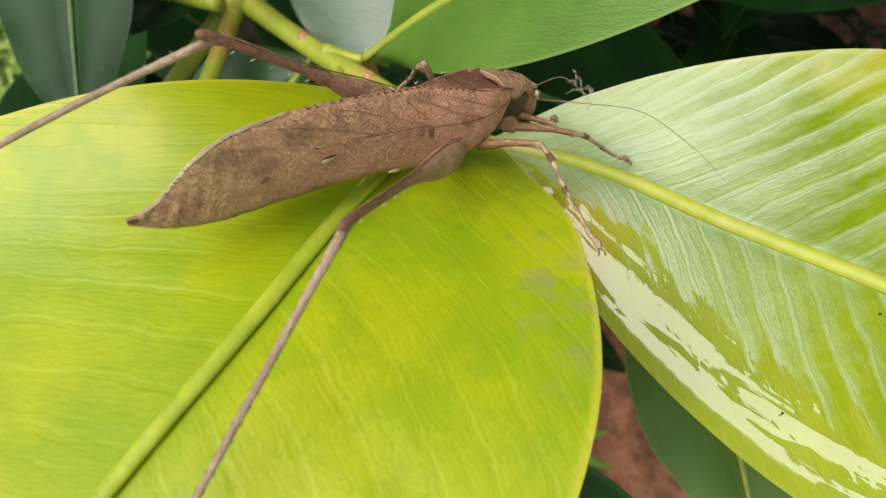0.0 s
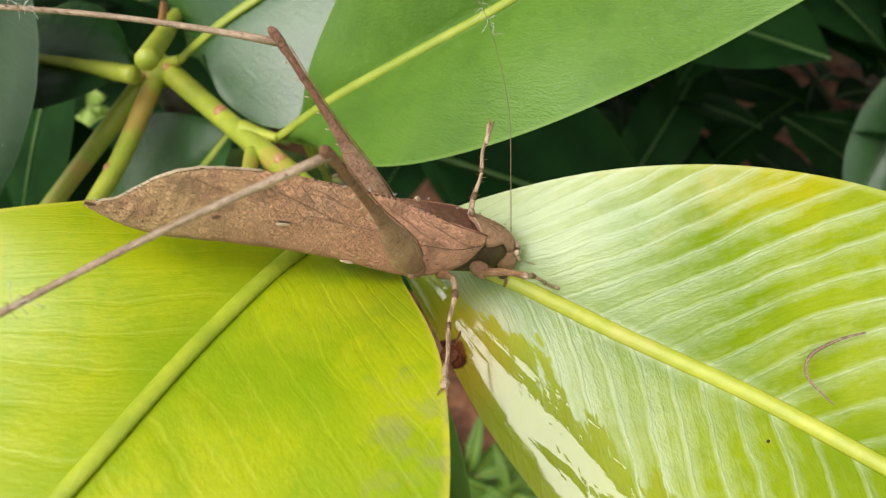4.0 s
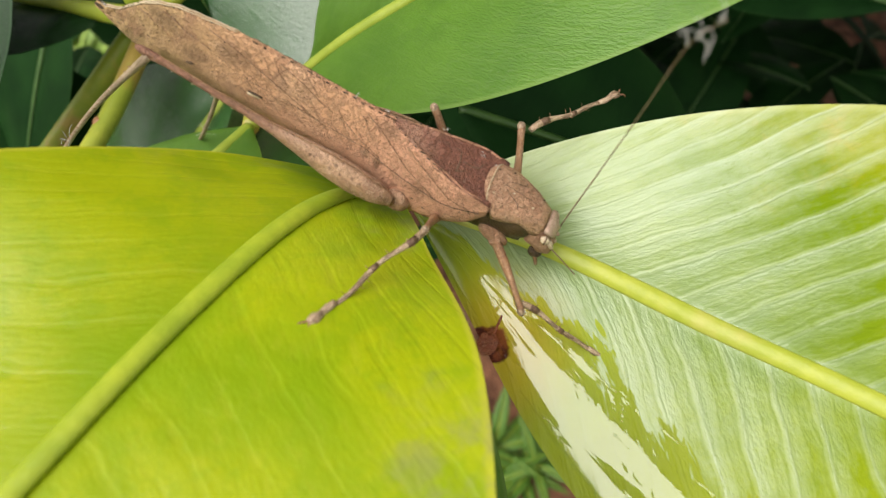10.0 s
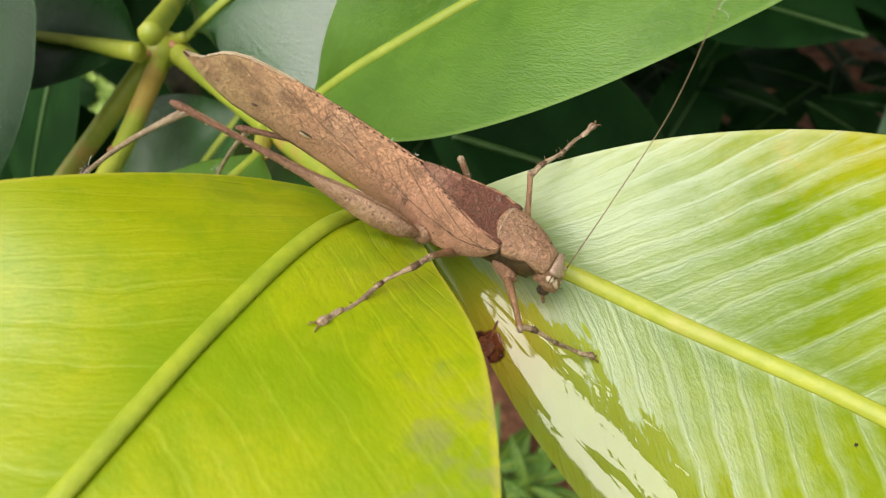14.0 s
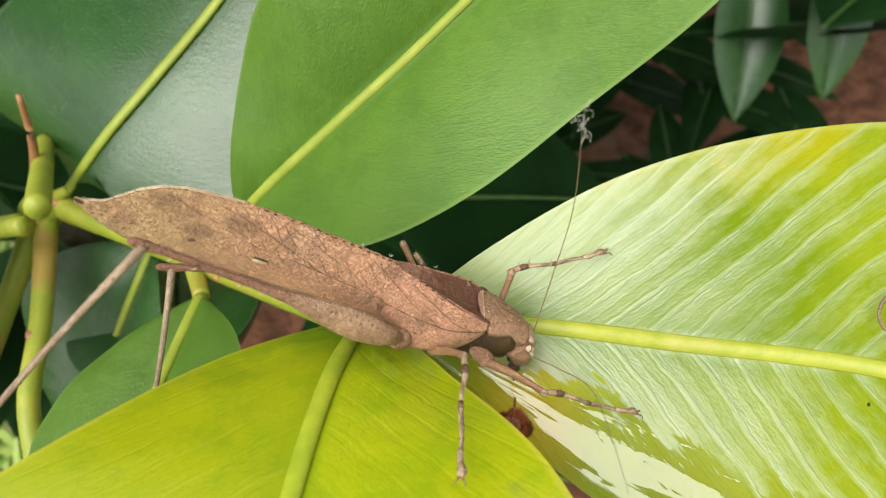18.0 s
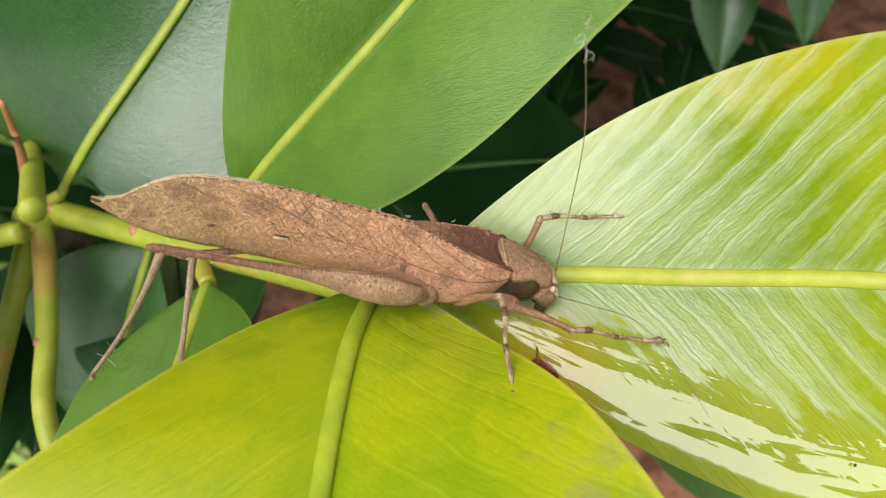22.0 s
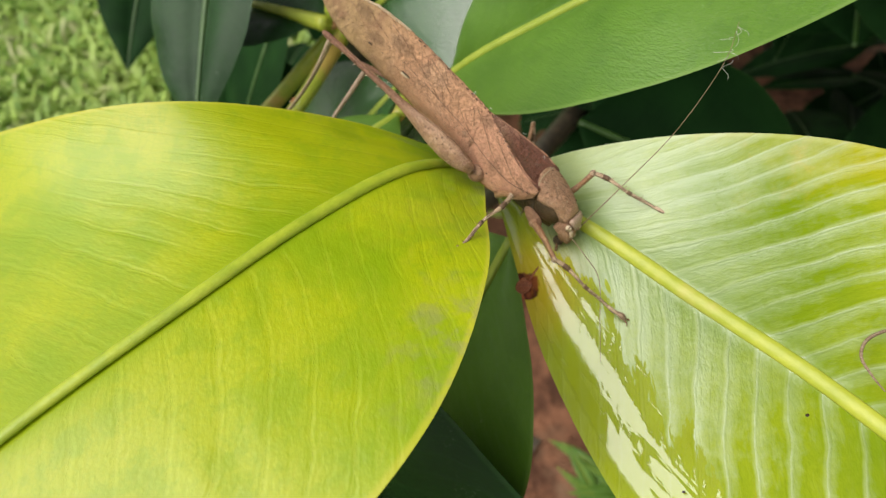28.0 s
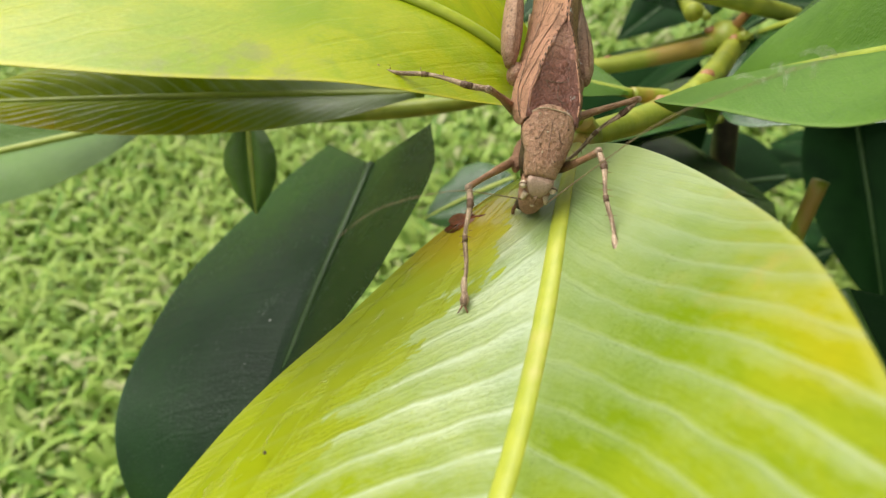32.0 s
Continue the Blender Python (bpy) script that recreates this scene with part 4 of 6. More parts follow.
def shade_crown():
    """An unseen crown for the shrub, above and behind the branch, added to shade the thicket."""
    r = np.random.RandomState(8)
    verts, faces = [], []
    n = 7600
    for k in range(n):
        x, y, z = r.uniform(-0.5, 1.6), r.uniform(0.42, 1.9), r.uniform(0.70, 1.75)
        # extra dense layer out of view, there only to block light from the thicket
        if k > 5200:
            x, y, z = r.uniform(-0.35, 1.1), r.uniform(0.30, 0.75), r.uniform(0.86, 1.15)
        if ((x - 0.55) / 1.15) ** 2 + ((y - 1.15) / 0.95) ** 2 + ((z - 1.15) / 0.62) ** 2 > 1.0 + 0.25 * r.rand():
            continue
        if k <= 5200 and z < 0.66 + 0.25 * max(0.0, 0.75 - y) or x < -0.5 + 0.35 * (z - 0.6):
            continue
        a, tilt, length = r.uniform(0, 6.283), r.uniform(-0.7, 0.2), r.uniform(0.10, 0.18)
        c, s, i, w = math.cos(a), math.sin(a), len(verts), 0.22 * length
        for q, h in ((0, 0.05), (0.25, 0.8), (0.55, 1.0), (0.82, 0.55), (1.0, 0.02)):
            for e in (-1, 1):
                verts.append((x + c * length * q - s * w * h * e, y + s * length * q + c * w * h * e, z + length * (q * tilt - 0.25 * q * q) + 0.1 * w * h))
        faces += [(i + 2 * j, i + 2 * j + 1, i + 2 * j + 3, i + 2 * j + 2) for j in range(4)]
    mesh = bpy.data.meshes.new("shade_crown")
    mesh.from_pydata(verts, [], faces)
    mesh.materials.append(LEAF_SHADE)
    ob = new("shade_crown", mesh)
    ob.parent = shrub
    return tagged(ob, kind="stuff")


shade_crown()
for pts, rad in (([(0.25, 1.0, 0.0), (0.22, 0.95, 0.35), (0.15, 0.85, 0.7), (0.2, 0.95, 1.3)], (0.03, 0.024, 0.02, 0.01)), ([(0.2, 0.92, 0.5), (0.02, 0.5, 0.40), (-0.05, 0.22, 0.50), (-0.0555, 0.15, 0.680)], (0.014, 0.009, 0.006, 0.0032))):
    part("trunk" if rad[0] > 0.02 else "branch", tube(spline(pts, 24), rad, 12), BARK, shrub, "grey-brown woody stem")

for x, y, h in ((0.35, 0.75, 0.52), (0.75, 0.85, 0.5), (0.05, 0.8, 0.42), (-0.2, 0.85, 0.4)):
    part("stem", tube(spline([(x, y, -0.01), (x + 0.02, y - 0.03, h * 0.5), (x - 0.01, y - 0.05, h)], 14), (0.008, 0.006, 0.003), 8), BARK, thicket, "thin woody stem")


# small weeds and litter on the soil
def weed(x, y, seed):
    rnd = random.Random(seed)
    plant = tagged(new("weed"), "small narrow-leaved green weed rooted in red soil", "weed", group="weeds on the soil")
    plant.location = (x, y, 0.02 * noise.noise(Vector((x * 2.1, y * 2.1, 0))))
    part("stem", tube([(0, 0, -0.01), (0.002, 0, 0.02), (0, 0.002, 0.04)], (0.002, 0.0016, 0.001), 6), STEM, plant)
    for k in range(9):
        a, length = 6.283 * k / 9 + rnd.uniform(-0.3, 0.3), rnd.uniform(0.05, 0.085)
        ob = simple_leaf(length, length * 0.2, rnd.uniform(0.2, 0.6), 0.2, 8, LEAF_MID, RIB_MID, "leaf", plant)
        ob.matrix_local = pose(0, 0, rnd.uniform(0.015, 0.04), 0, -rnd.uniform(15, 50), math.degrees(a))
    return plant


for k, (x, y) in enumerate(((0.069, 0.225), (0.113, 0.209), (0.064, 0.189), (0.100, 0.210))):
    weed(x, y, 20 + k)


def litter(x, y, seed):
    rnd = random.Random(seed)
    ob = simple_leaf(rnd.uniform(0.07, 0.12), rnd.uniform(0.03, 0.045), 0.05, 0.25, 14, NECROSIS if seed % 3 == 0 else BARK, BARK, "dead_leaf", None)
    ob.matrix_world = pose(x, y, 0.012 + 0.02 * noise.noise(Vector((x * 2.1, y * 2.1, 0))), rnd.uniform(-8, 8), rnd.uniform(-6, 4), rnd.uniform(0, 360))
    return tagged(ob, "curled brown fallen leaf lying on red soil", "dead leaf", group="fallen leaves on the soil")


rnd = random.Random(5)
for k in range(14):
    litter(rnd.uniform(-0.1, 1.1), rnd.uniform(0.0, 1.0), k)


# ---- the katydid: x to its head, y to its left, z up, in its own space ----
MM = 0.001


def mm(*p):
    return np.array(p, float) * MM


def tegmen_grid(side, n=80, k=14):
    """The leaf-shaped forewing: a steep roof half from the ridge down to its lower edge."""
    st = spline([(-46.8, 0.1, -0.2, -0.35), (-45.2, 0.35, -0.6, -1.0), (-43.4, 1.25, -1.0, -1.6), (-41.4, 3.1, -1.45, -1.95), (-39.2, 4.7, -1.8, -2.05), (-36.5, 5.8, -2.15, -2.0), (-32, 6.5, -2.5, -1.8), (-26, 6.6, -2.7, -1.9),
                 (-20, 6.2, -2.8, -2.4), (-14, 5.6, -3.1, -3.3), (-9, 5.0, -3.6, -3.7), (-4.4, 4.4, -3.8, -2.7), (-1.2, 3.9, -3.4, -0.9), (0.6, 3.3, -2.9, 1.3)], n)
    grid = []
    for i, (x, top, by, bz) in enumerate(st):
        ridge = 0.12 + 2.8 * max(0.0, min(1.0, (x + 12.2) / 9.5)) ** 0.75
        row = []
        for j in range(k):
            s = j / (k - 1)
            y, z = -ridge * (1 - s) + by * s, top * (1 - s) + bz * s
            width = math.hypot(by + ridge, top - bz)
            y -= 0.085 * width * math.sin(math.pi * s) ** 0.8
            z += 0.02 * width * math.sin(math.pi * s)
            wave = noise.noise(Vector((x * 0.35, s * 4.0, side * 3.0)))
            y -= 0.16 * wave
            y -= 0.10 * math.sin(3.6 * x + 7.0 * s) * math.sin(math.pi * s) * (1.0 if x < -11 else 0.35)
            if j == 0:
                z += 0.10 * max(0.0, math.sin(2.9 * x)) * (1.0 if x < -8 else 0.0)
            if j == k - 1:
                z += 0.12 * noise.noise(Vector((x * 2.3, 5.0, side)))
            row.append(mm(x, -side * y, z))
        grid.append(row)
    return grid


def shell(grid, thick, material, name, parent, label=""):
    bm = bmesh.new()
    sheet(grid, bm)
    bmesh.ops.recalc_face_normals(bm, faces=bm.faces)
    bm.normal_update()
    bmesh.ops.solidify(bm, geom=list(bm.faces), thickness=thick)
    return part(name, bm, material, parent, label)


def arch_ring(x, half, top, low, lean=0.0, n=25, power=3.2):
    """A saddle cross-section: a flat-topped arch from one lower margin to the other."""
    ring = []
    for k in range(n):
        a = math.pi * k / (n - 1)
        c, s = math.cos(a), math.sin(a)
        y = half * math.copysign(abs(c) ** (2 / power), c)
        z = low + (top - low) * abs(s) ** (2 / power)
        ring.append(mm(x + lean * (1 - s), y, z))
    return ring


def katydid():
    body = new("katydid")
    tagged(body, "brown dead-leaf katydid with withered-leaf wings standing on leaves", "insect")
    # trunk and abdomen, mostly under the wings
    rings = []
    for x, w, t, b in ((-15, 1.5, 2.4, -2.6), (-12, 2.2, 2.8, -3.6), (-8, 2.7, 2.8, -4.2), (-4, 2.8, 2.6, -4.5), (0, 2.3, 2.2, -4.4), (3, 2.1, 1.6, -4.2), (5.2, 1.8, 0.9, -3.4)):
        rings.append([mm(x, w * math.cos(a), (t + b) / 2 + (t - b) / 2 * math.sin(a)) for a in (2 * math.pi * k / 18 for k in range(18))])
    # near-black skin also darkens the recess under the shield and wings
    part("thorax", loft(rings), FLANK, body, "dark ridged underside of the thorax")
    rings = []
    for x, w, t, b in ((-36, 0.3, 1.4, 0.2), (-33, 1.1, 2.4, -0.8), (-28, 1.7, 3.2, -1.6), (-22, 2.2, 3.4, -2.2), (-16, 2.6, 3.0, -2.8), (-11, 2.9, 2.7, -3.2)):
        rings.append([mm(x, w * math.cos(a), (t + b) / 2 + (t - b) / 2 * math.sin(a)) for a in (2 * math.pi * k / 16 for k in range(16))])
    part("abdomen", loft(rings), THORAX, body)
    # wings
    for side, label in ((-1, "right leaf-like forewing with a torn cream spot"), (1, "left leaf-like forewing")):
        wing = shell(tegmen_grid(side), 0.00018, TEGMEN, "forewing", body, label)
        st = tegmen_grid(side)
        vein = [st[i][6] + mm(0, side * 0.10, 0) for i in range(40, 79, 3)]
        part("wing_vein", tube(vein, (0.00002, 0.00004, 0.00006), 6), BAND, wing, "dark straight vein along the wing")
        for s0, i0, i1 in ((0, 74, 60), (1, 66, 54), (2, 57, 44), (3, 49, 36), (4, 41, 28), (5, 33, 20)):
            line = [st[int(round(i0 + (i1 - i0) * q))][int(round(6 - 5 * q))] + mm(0, side * 0.07, 0) for q in np.linspace(0, 1, 6)]
            part("wing_vein", tube(line, (0.00003, 0.00005, 0.00006), 5), LEG, wing)
        bm = bmesh.new()
        rnd = random.Random(4 + side)
        for i in range(9, 66):
            if rnd.random() < (0.55 if i < 30 else 0.8):
                ellipsoid(st[i][0] + mm(0, side * 0.03, -0.07), mm(rnd.uniform(0.15, 0.42), 0.09, rnd.uniform(0.06, 0.1)), bm, 6)
        part("ridge_mark", bm, FLANK, wing, "row of dark marks along the ridge", "stuff")
        part("ridge_rim", tube([st[i][0] + mm(0, side * 0.02, 0.02) for i in range(4, 40)], (0.00006, 0.0001, 0.00007), 6), CREAM, wing, "pale thin rim of the tail crest")
        part("wing_tip", tube([st[i][0] * 0.6 + st[i][-1] * 0.4 + mm(0, 0, 0.04) for i in (0, 2, 4, 6)], (0.00016, 0.00022, 0.00016, 0.00005), 7), FLANK, wing, "dark pointed wing tip")
        bm = bmesh.new()
        for _ in range(70):
            i, j = rnd.randrange(6, 76), rnd.randrange(1, 13)
            ellipsoid(st[i][j] + mm(0, side * 0.03, 0), mm(rnd.uniform(0.05, 0.2), 0.04, rnd.uniform(0.03, 0.07)), bm, 6, pose(0, 0, 0, 0, rnd.uniform(-60, 60), 0))
        part("wing_fleck", bm, FLANK, wing, "scattered dark flecks", "stuff")
        if side < 0:
            p = st[42][8]
            part("wing_spot", ellipsoid(p + mm(0, -0.12, 0), mm(0.85, 0.12, 0.26), seg=12, turn=pose(0, 0, 0, 0, -8, 0)), CREAM, wing, "cream torn spot")
            part("wing_spot", ellipsoid(p + mm(0.1, -0.10, 0.26), mm(0.9, 0.12, 0.14), seg=12), FLANK, wing, "dark upper rim of the torn spot")
            p = st[34][8]
            part("wing_spot", ellipsoid(p + mm(0, -0.10, 0), mm(0.5, 0.08, 0.22), seg=12, turn=pose(0, 0, 0, 0, -20, 0)), BAND, wing, "dark fleck")
            part("wing_spot", ellipsoid(st[51][13] + mm(0, -0.1, 0.05), mm(1.0, 0.16, 0.22), seg=12, turn=pose(0, 0, 0, 0, 8, 0)), CREAM, wing, "cream flake on the lower edge")
            p = st[63][9]
            part("wing_spot", ellipsoid(p + mm(0, 0.02, 0), mm(0.2, 0.08, 0.11), seg=10), FLANK, wing, "tiny dark dot")
    # the dark flat field on the back between the wing bases
    grid = []
    for i in range(22):
        x = -12.0 + 12.5 * i / 21
        half = 0.2 + 2.85 * max(0.0, min(1.0, (x + 12.2) / 9.5)) ** 0.75
        top = 5.65 - (x + 14.5) * 0.152
        grid.append([mm(x, half * (2 * j / 12 - 1), top - 0.35 * (1 - (2 * j / 12 - 1) ** 2) + 0.22 * noise.noise(Vector((x * 1.1, j * 0.7, 1.0)))) for j in range(13)])
    field = shell(grid, 0.0002, DORSAL, "dorsal_field", body, "dark reddish wrinkled field on the back")
    for y0, y1, x0, x1 in ((-1.0, 0.4, -10, -7.5), (0.4, 1.7, -9, -5), (-2.4, 2.4, -4.6, -4.9), (-1.9, -0.4, -8, -3), (0.2, 1.6, -4.0, -1.8), (-1.8, -0.9, -3.6, -1.2), (1.2, 2.2, -7.5, -3.5), (-2.3, -1.4, -6.6, -4.8)):
        line = spline([(x0, y0, 0), ((x0 + x1) / 2 + 0.5, (y0 + y1) / 2 - 0.5, 0), (x1, y1, 0)], 9)
        part("wrinkle", tube([mm(x, y, 5.65 - (x + 14.5) * 0.152 - 0.12) for x, y, _ in line], (0.00004, 0.00009, 0.00004), 6), BAND if x1 > -5 else DORSAL, field)
    # pronotum
    rings = [arch_ring(*r) for r in ((-1.15, 1.1, 4.15, 3.95, 0.1), (-0.95, 1.9, 4.2, 3.5, 0.4), (-0.5, 2.55, 4.2, 2.5, 0.8), (0.5, 3.05, 4.1, 1.6, 0.7), (1.9, 2.95, 3.85, 1.75, 0.4), (3.2, 2.6, 3.45, 1.95, 0.2),
                                     (3.9, 2.4, 3.3, 2.0, 0.1), (4.8, 2.25, 3.1, 1.5, 0.0), (5.7, 2.0, 2.75, 0.7, -0.1), (6.5, 1.8, 2.3, 0.4, -0.2), (6.85, 1.7, 1.9, 0.6, -0.3))]
    rings = [[p + mm(0, 0, 0.14 * noise.noise(Vector(p) * 900)) for p in ring] for ring in rings]
    pro = shell(rings, 0.0003, THORAX, "pronotum", body, "saddle-shaped shield behind the head")
    part("pronotum_rim", tube([r + mm(-0.05, 0, 0.04) for r in rings[2]], (0.00007,), 6), CREAM, pro, "pale rear rim")
    for y in (-1.05, 1.05):
        part("tubercle", ellipsoid(mm(3.4, y, 3.42), mm(0.4, 0.28, 0.16), seg=8), THORAX, pro)
        # dark tubes laid on the shield in place of cut grooves
        part("groove_line", tube(spline([mm(1.2, y * 0.4, 4.04), mm(2.2, y * 0.9, 3.80), mm(3.0, y * 1.2, 3.52), mm(3.1, y * 1.7, 3.34)], 10), (0.00002, 0.00005, 0.00003), 6), BAND, pro, "thin dark curved line drawn for a groove")
    part("groove_line", tube([mm(x, 0, 4.10 - 0.155 * max(0.0, x - 0.5) - 0.02 * max(0.0, x - 2.0)) for x in (0.6, 1.6, 2.8, 4.0, 5.2)], (0.00002, 0.00004, 0.00002), 6), BAND, pro, "thin dark line drawn for a groove along the middle")
    for k, (x, y) in enumerate(((-0.2, 1.3), (0.2, -1.6), (1.4, 1.9), (4.6, -0.7), (5.4, 0.9), (2.2, -0.4))):
        part("granule", ellipsoid(mm(x, y, 4.16 - 0.17 * max(0.0, x - 0.3) - 0.03 * y * y), mm(0.13, 0.11, 0.09), seg=6), CREAM if k % 2 else FLANK, pro)
    # head: a pale brow plate between two banded eyes, the face falling away below
    rings = []
    for x, w, c, h in ((5.4, 1.7, -0.7, 2.2), (6.6, 1.85, -0.8, 2.45), (7.5, 1.8, -1.1, 2.5), (8.2, 1.55, -1.6, 2.25), (8.7, 1.15, -2.1, 1.75), (9.0, 0.5, -2.4, 0.9)):
        rings.append([mm(x - 0.18 * (h * math.sin(a) - 0.5), w * math.cos(a), c + h * math.sin(a)) for a in (2 * math.pi * k / 20 for k in range(20))])
    head = part("head", loft(rings), THORAX, body, "blunt brown head")
    part("face", ellipsoid(mm(7.9, 0, -2.6), mm(1.15, 1.35, 1.7), seg=16), LEG, head, "brown mottled face")
    plate = loft([[mm(x, w * c, z + 0.12 * (1 - c * c)) for c in (-1, -0.6, 0, 0.6, 1)] + [mm(x, w * c, z - 0.5) for c in (1, 0, -1)] for x, w, z in ((6.9, 1.45, 1.75), (7.4, 1.5, 1.62), (7.9, 1.25, 1.2), (8.3, 0.85, 0.62), (8.5, 0.45, 0.2))])
    part("brow", plate, FACE, head, "pale pinkish brow plate")
    part("fastigium", ellipsoid(mm(8.55, 0, 0.0), mm(0.3, 0.26, 0.28), seg=10), FACE, head)
    part("ocellus", ellipsoid(mm(8.95, 0, -1.5), mm(0.16, 0.26, 0.16), seg=8), CREAM, head, "cream dot on the face")
    for side in (-1, 1):
        eye = part("eye", ellipsoid(mm(7.5, side * 1.75, 0.5), mm(0.5, 0.44, 0.48), seg=14), CREAM, head, "round cream eye with brown bands")
        for q in (0.02,):
            r = math.sqrt(1 - (q / 0.5) ** 2)
            part("eye_band", tube([mm(7.5 + q, side * 1.75 + 0.45 * r * math.cos(a), 0.5 + 0.49 * r * math.sin(a)) for a in np.linspace(0, 2 * math.pi, 17)], (0.00008,), 6, cap=False), BAND, eye, "brown band")
        part("scape", tube([mm(8.0, side * 1.15, -0.2), mm(8.4, side * 1.3, -0.55), mm(8.75, side * 1.45, -0.9)], (0.00036, 0.0003, 0.0002), 8), CREAM, head)
        part("mandible", ellipsoid(mm(7.7, side * 0.8, -4.1), mm(0.85, 0.7, 0.8), seg=10), FLANK, head)
        part("palp", tube(spline([mm(7.7, side * 1.1, -4.1), mm(8.3, side * 1.4, -4.9), mm(8.6, side * 1.2, -5.9)], 8), (0.00028, 0.00024, 0.0002), 7), LEG, head)
    # shoulder plates and leg roots
    for side in (-1, 1):
        # convex plate; its near-black colour paints the shade of a hollow
        part("side_plate", ellipsoid(mm(3.1, side * 1.75, 0.2), mm(2.6, 0.75, 1.9), seg=14, turn=pose(0, 0, 0, 0, 12, 0)), FLANK, body, "dark flank plate painting the shaded hollow under the shield")
        part("pleuron", ellipsoid(mm(2.4, side * 2.1, -2.6), mm(2.1, 0.75, 1.15), seg=14, turn=pose(0, 0, 0, 0, 25, 0)), THORAX, body, "brown side plate above the front leg")
        for x, y in ((3.0, 2.5), (-4.0, 3.0)):
            part("coxa", ellipsoid(mm(x, side * y, -3.0), mm(0.75, 0.65, 1.0), seg=12), THORAX, body)
        part("coxa", ellipsoid(mm(-8.6, side * 3.9, -2.2), mm(1.5, 1.1, 1.5), seg=12), FEMUR, body)
    # bits of lint on the back
    rnd = random.Random(7)
    for x, y, z in ((-0.5, 1.5, 3.9), (-2.4, 1.9, 4.2), (-7, 2.3, 4.8), (-13, 0.2, 5.8), (-16.5, 0.1, 6.0), (-45.6, 0.0, 0.4), (3.5, 2.6, 0.6)):
        bm = bmesh.new()
        for _ in range(5):
            d = [rnd.uniform(-0.4, 0.4) for _ in range(3)]
            tube(spline([mm(x, y, z), mm(x + d[0] * 0.6, y + d[1], z + abs(d[2]) * 0.5), mm(x + d[0], y + d[1] * 0.7, z + abs(d[2]))], 5), (0.000022,), 4, bm=bm)
        part("lint", bm, FLUFF, body, "tuft of pale lint")
    return body


def tarsus(shank, length, material):
    part("tarsus", tube(spline([(length - 0.0004, 0, 0), (length + 0.0008, 0, -0.0001), (length + 0.0019, 0.0001, 0.0002), (length + 0.0028, 0.0, 0.0001)], 10), (0.00026, 0.0004, 0.00030, 0.00058, 0.00034), 8, 0.7), material, shank)
    for s in (-1, 1):
        part("claw", tube(spline([(length + 0.0026, 0, 0), (length + 0.0033, s * 0.0004, 0.0002), (length + 0.0036, s * 0.00055, -0.0002)], 5), (0.00014, 0.0001, 0.00005), 5), LEG, shank)


def short_leg(body, thigh, shank_length):
    """A front or middle leg: thigh and shank, each along its own x."""
    f = part("femur", tube([(x * thigh, 0, 0.0003 * math.sin(3 * x)) for x in np.linspace(0, 1, 14)], (0.0005, 0.00055, 0.00047, 0.00038, 0.00034, 0.0004), 10, 1.2), LEG, body, "slender brown thigh")
    part("knee", ellipsoid((thigh, 0, 0), (0.00056, 0.00044, 0.0005), seg=10), SHANK, f)
    rnd = random.Random(int(thigh * 1e6))
    bend = [(x * shank_length, 0.0002 * math.sin(9 * x), 0.0003 * math.sin(5 * x)) for x in np.linspace(0, 1, 16)]
    t = part("tibia", tube(bend, (0.00034, 0.0004, 0.00027, 0.00023, 0.00028, 0.00024, 0.00022), 9), SHANK, body, "pale shank with dark bands")
    part("tibia_band", tube(bend[2:5], (0.00038, 0.00043, 0.0003), 9), BAND, t, "dark band")
    part("tibia_band", tube(bend[8:10], (0.0003, 0.00032), 9), BAND, t, "dark band")
    bm = bmesh.new()
    for k in range(12):
        x = rnd.uniform(0.1, 0.95)
        p, s = np.array(bend[int(x * 15)]), rnd.choice((-1, 1))
        tube([p, p + mm(0.25, s * 0.7, 0.3)], (0.00007, 0.00002), 4, bm=bm)
    part("tibia_hair", bm, LEG, t, kind="stuff")
    tarsus(t, shank_length, SHANK)
    return f, t


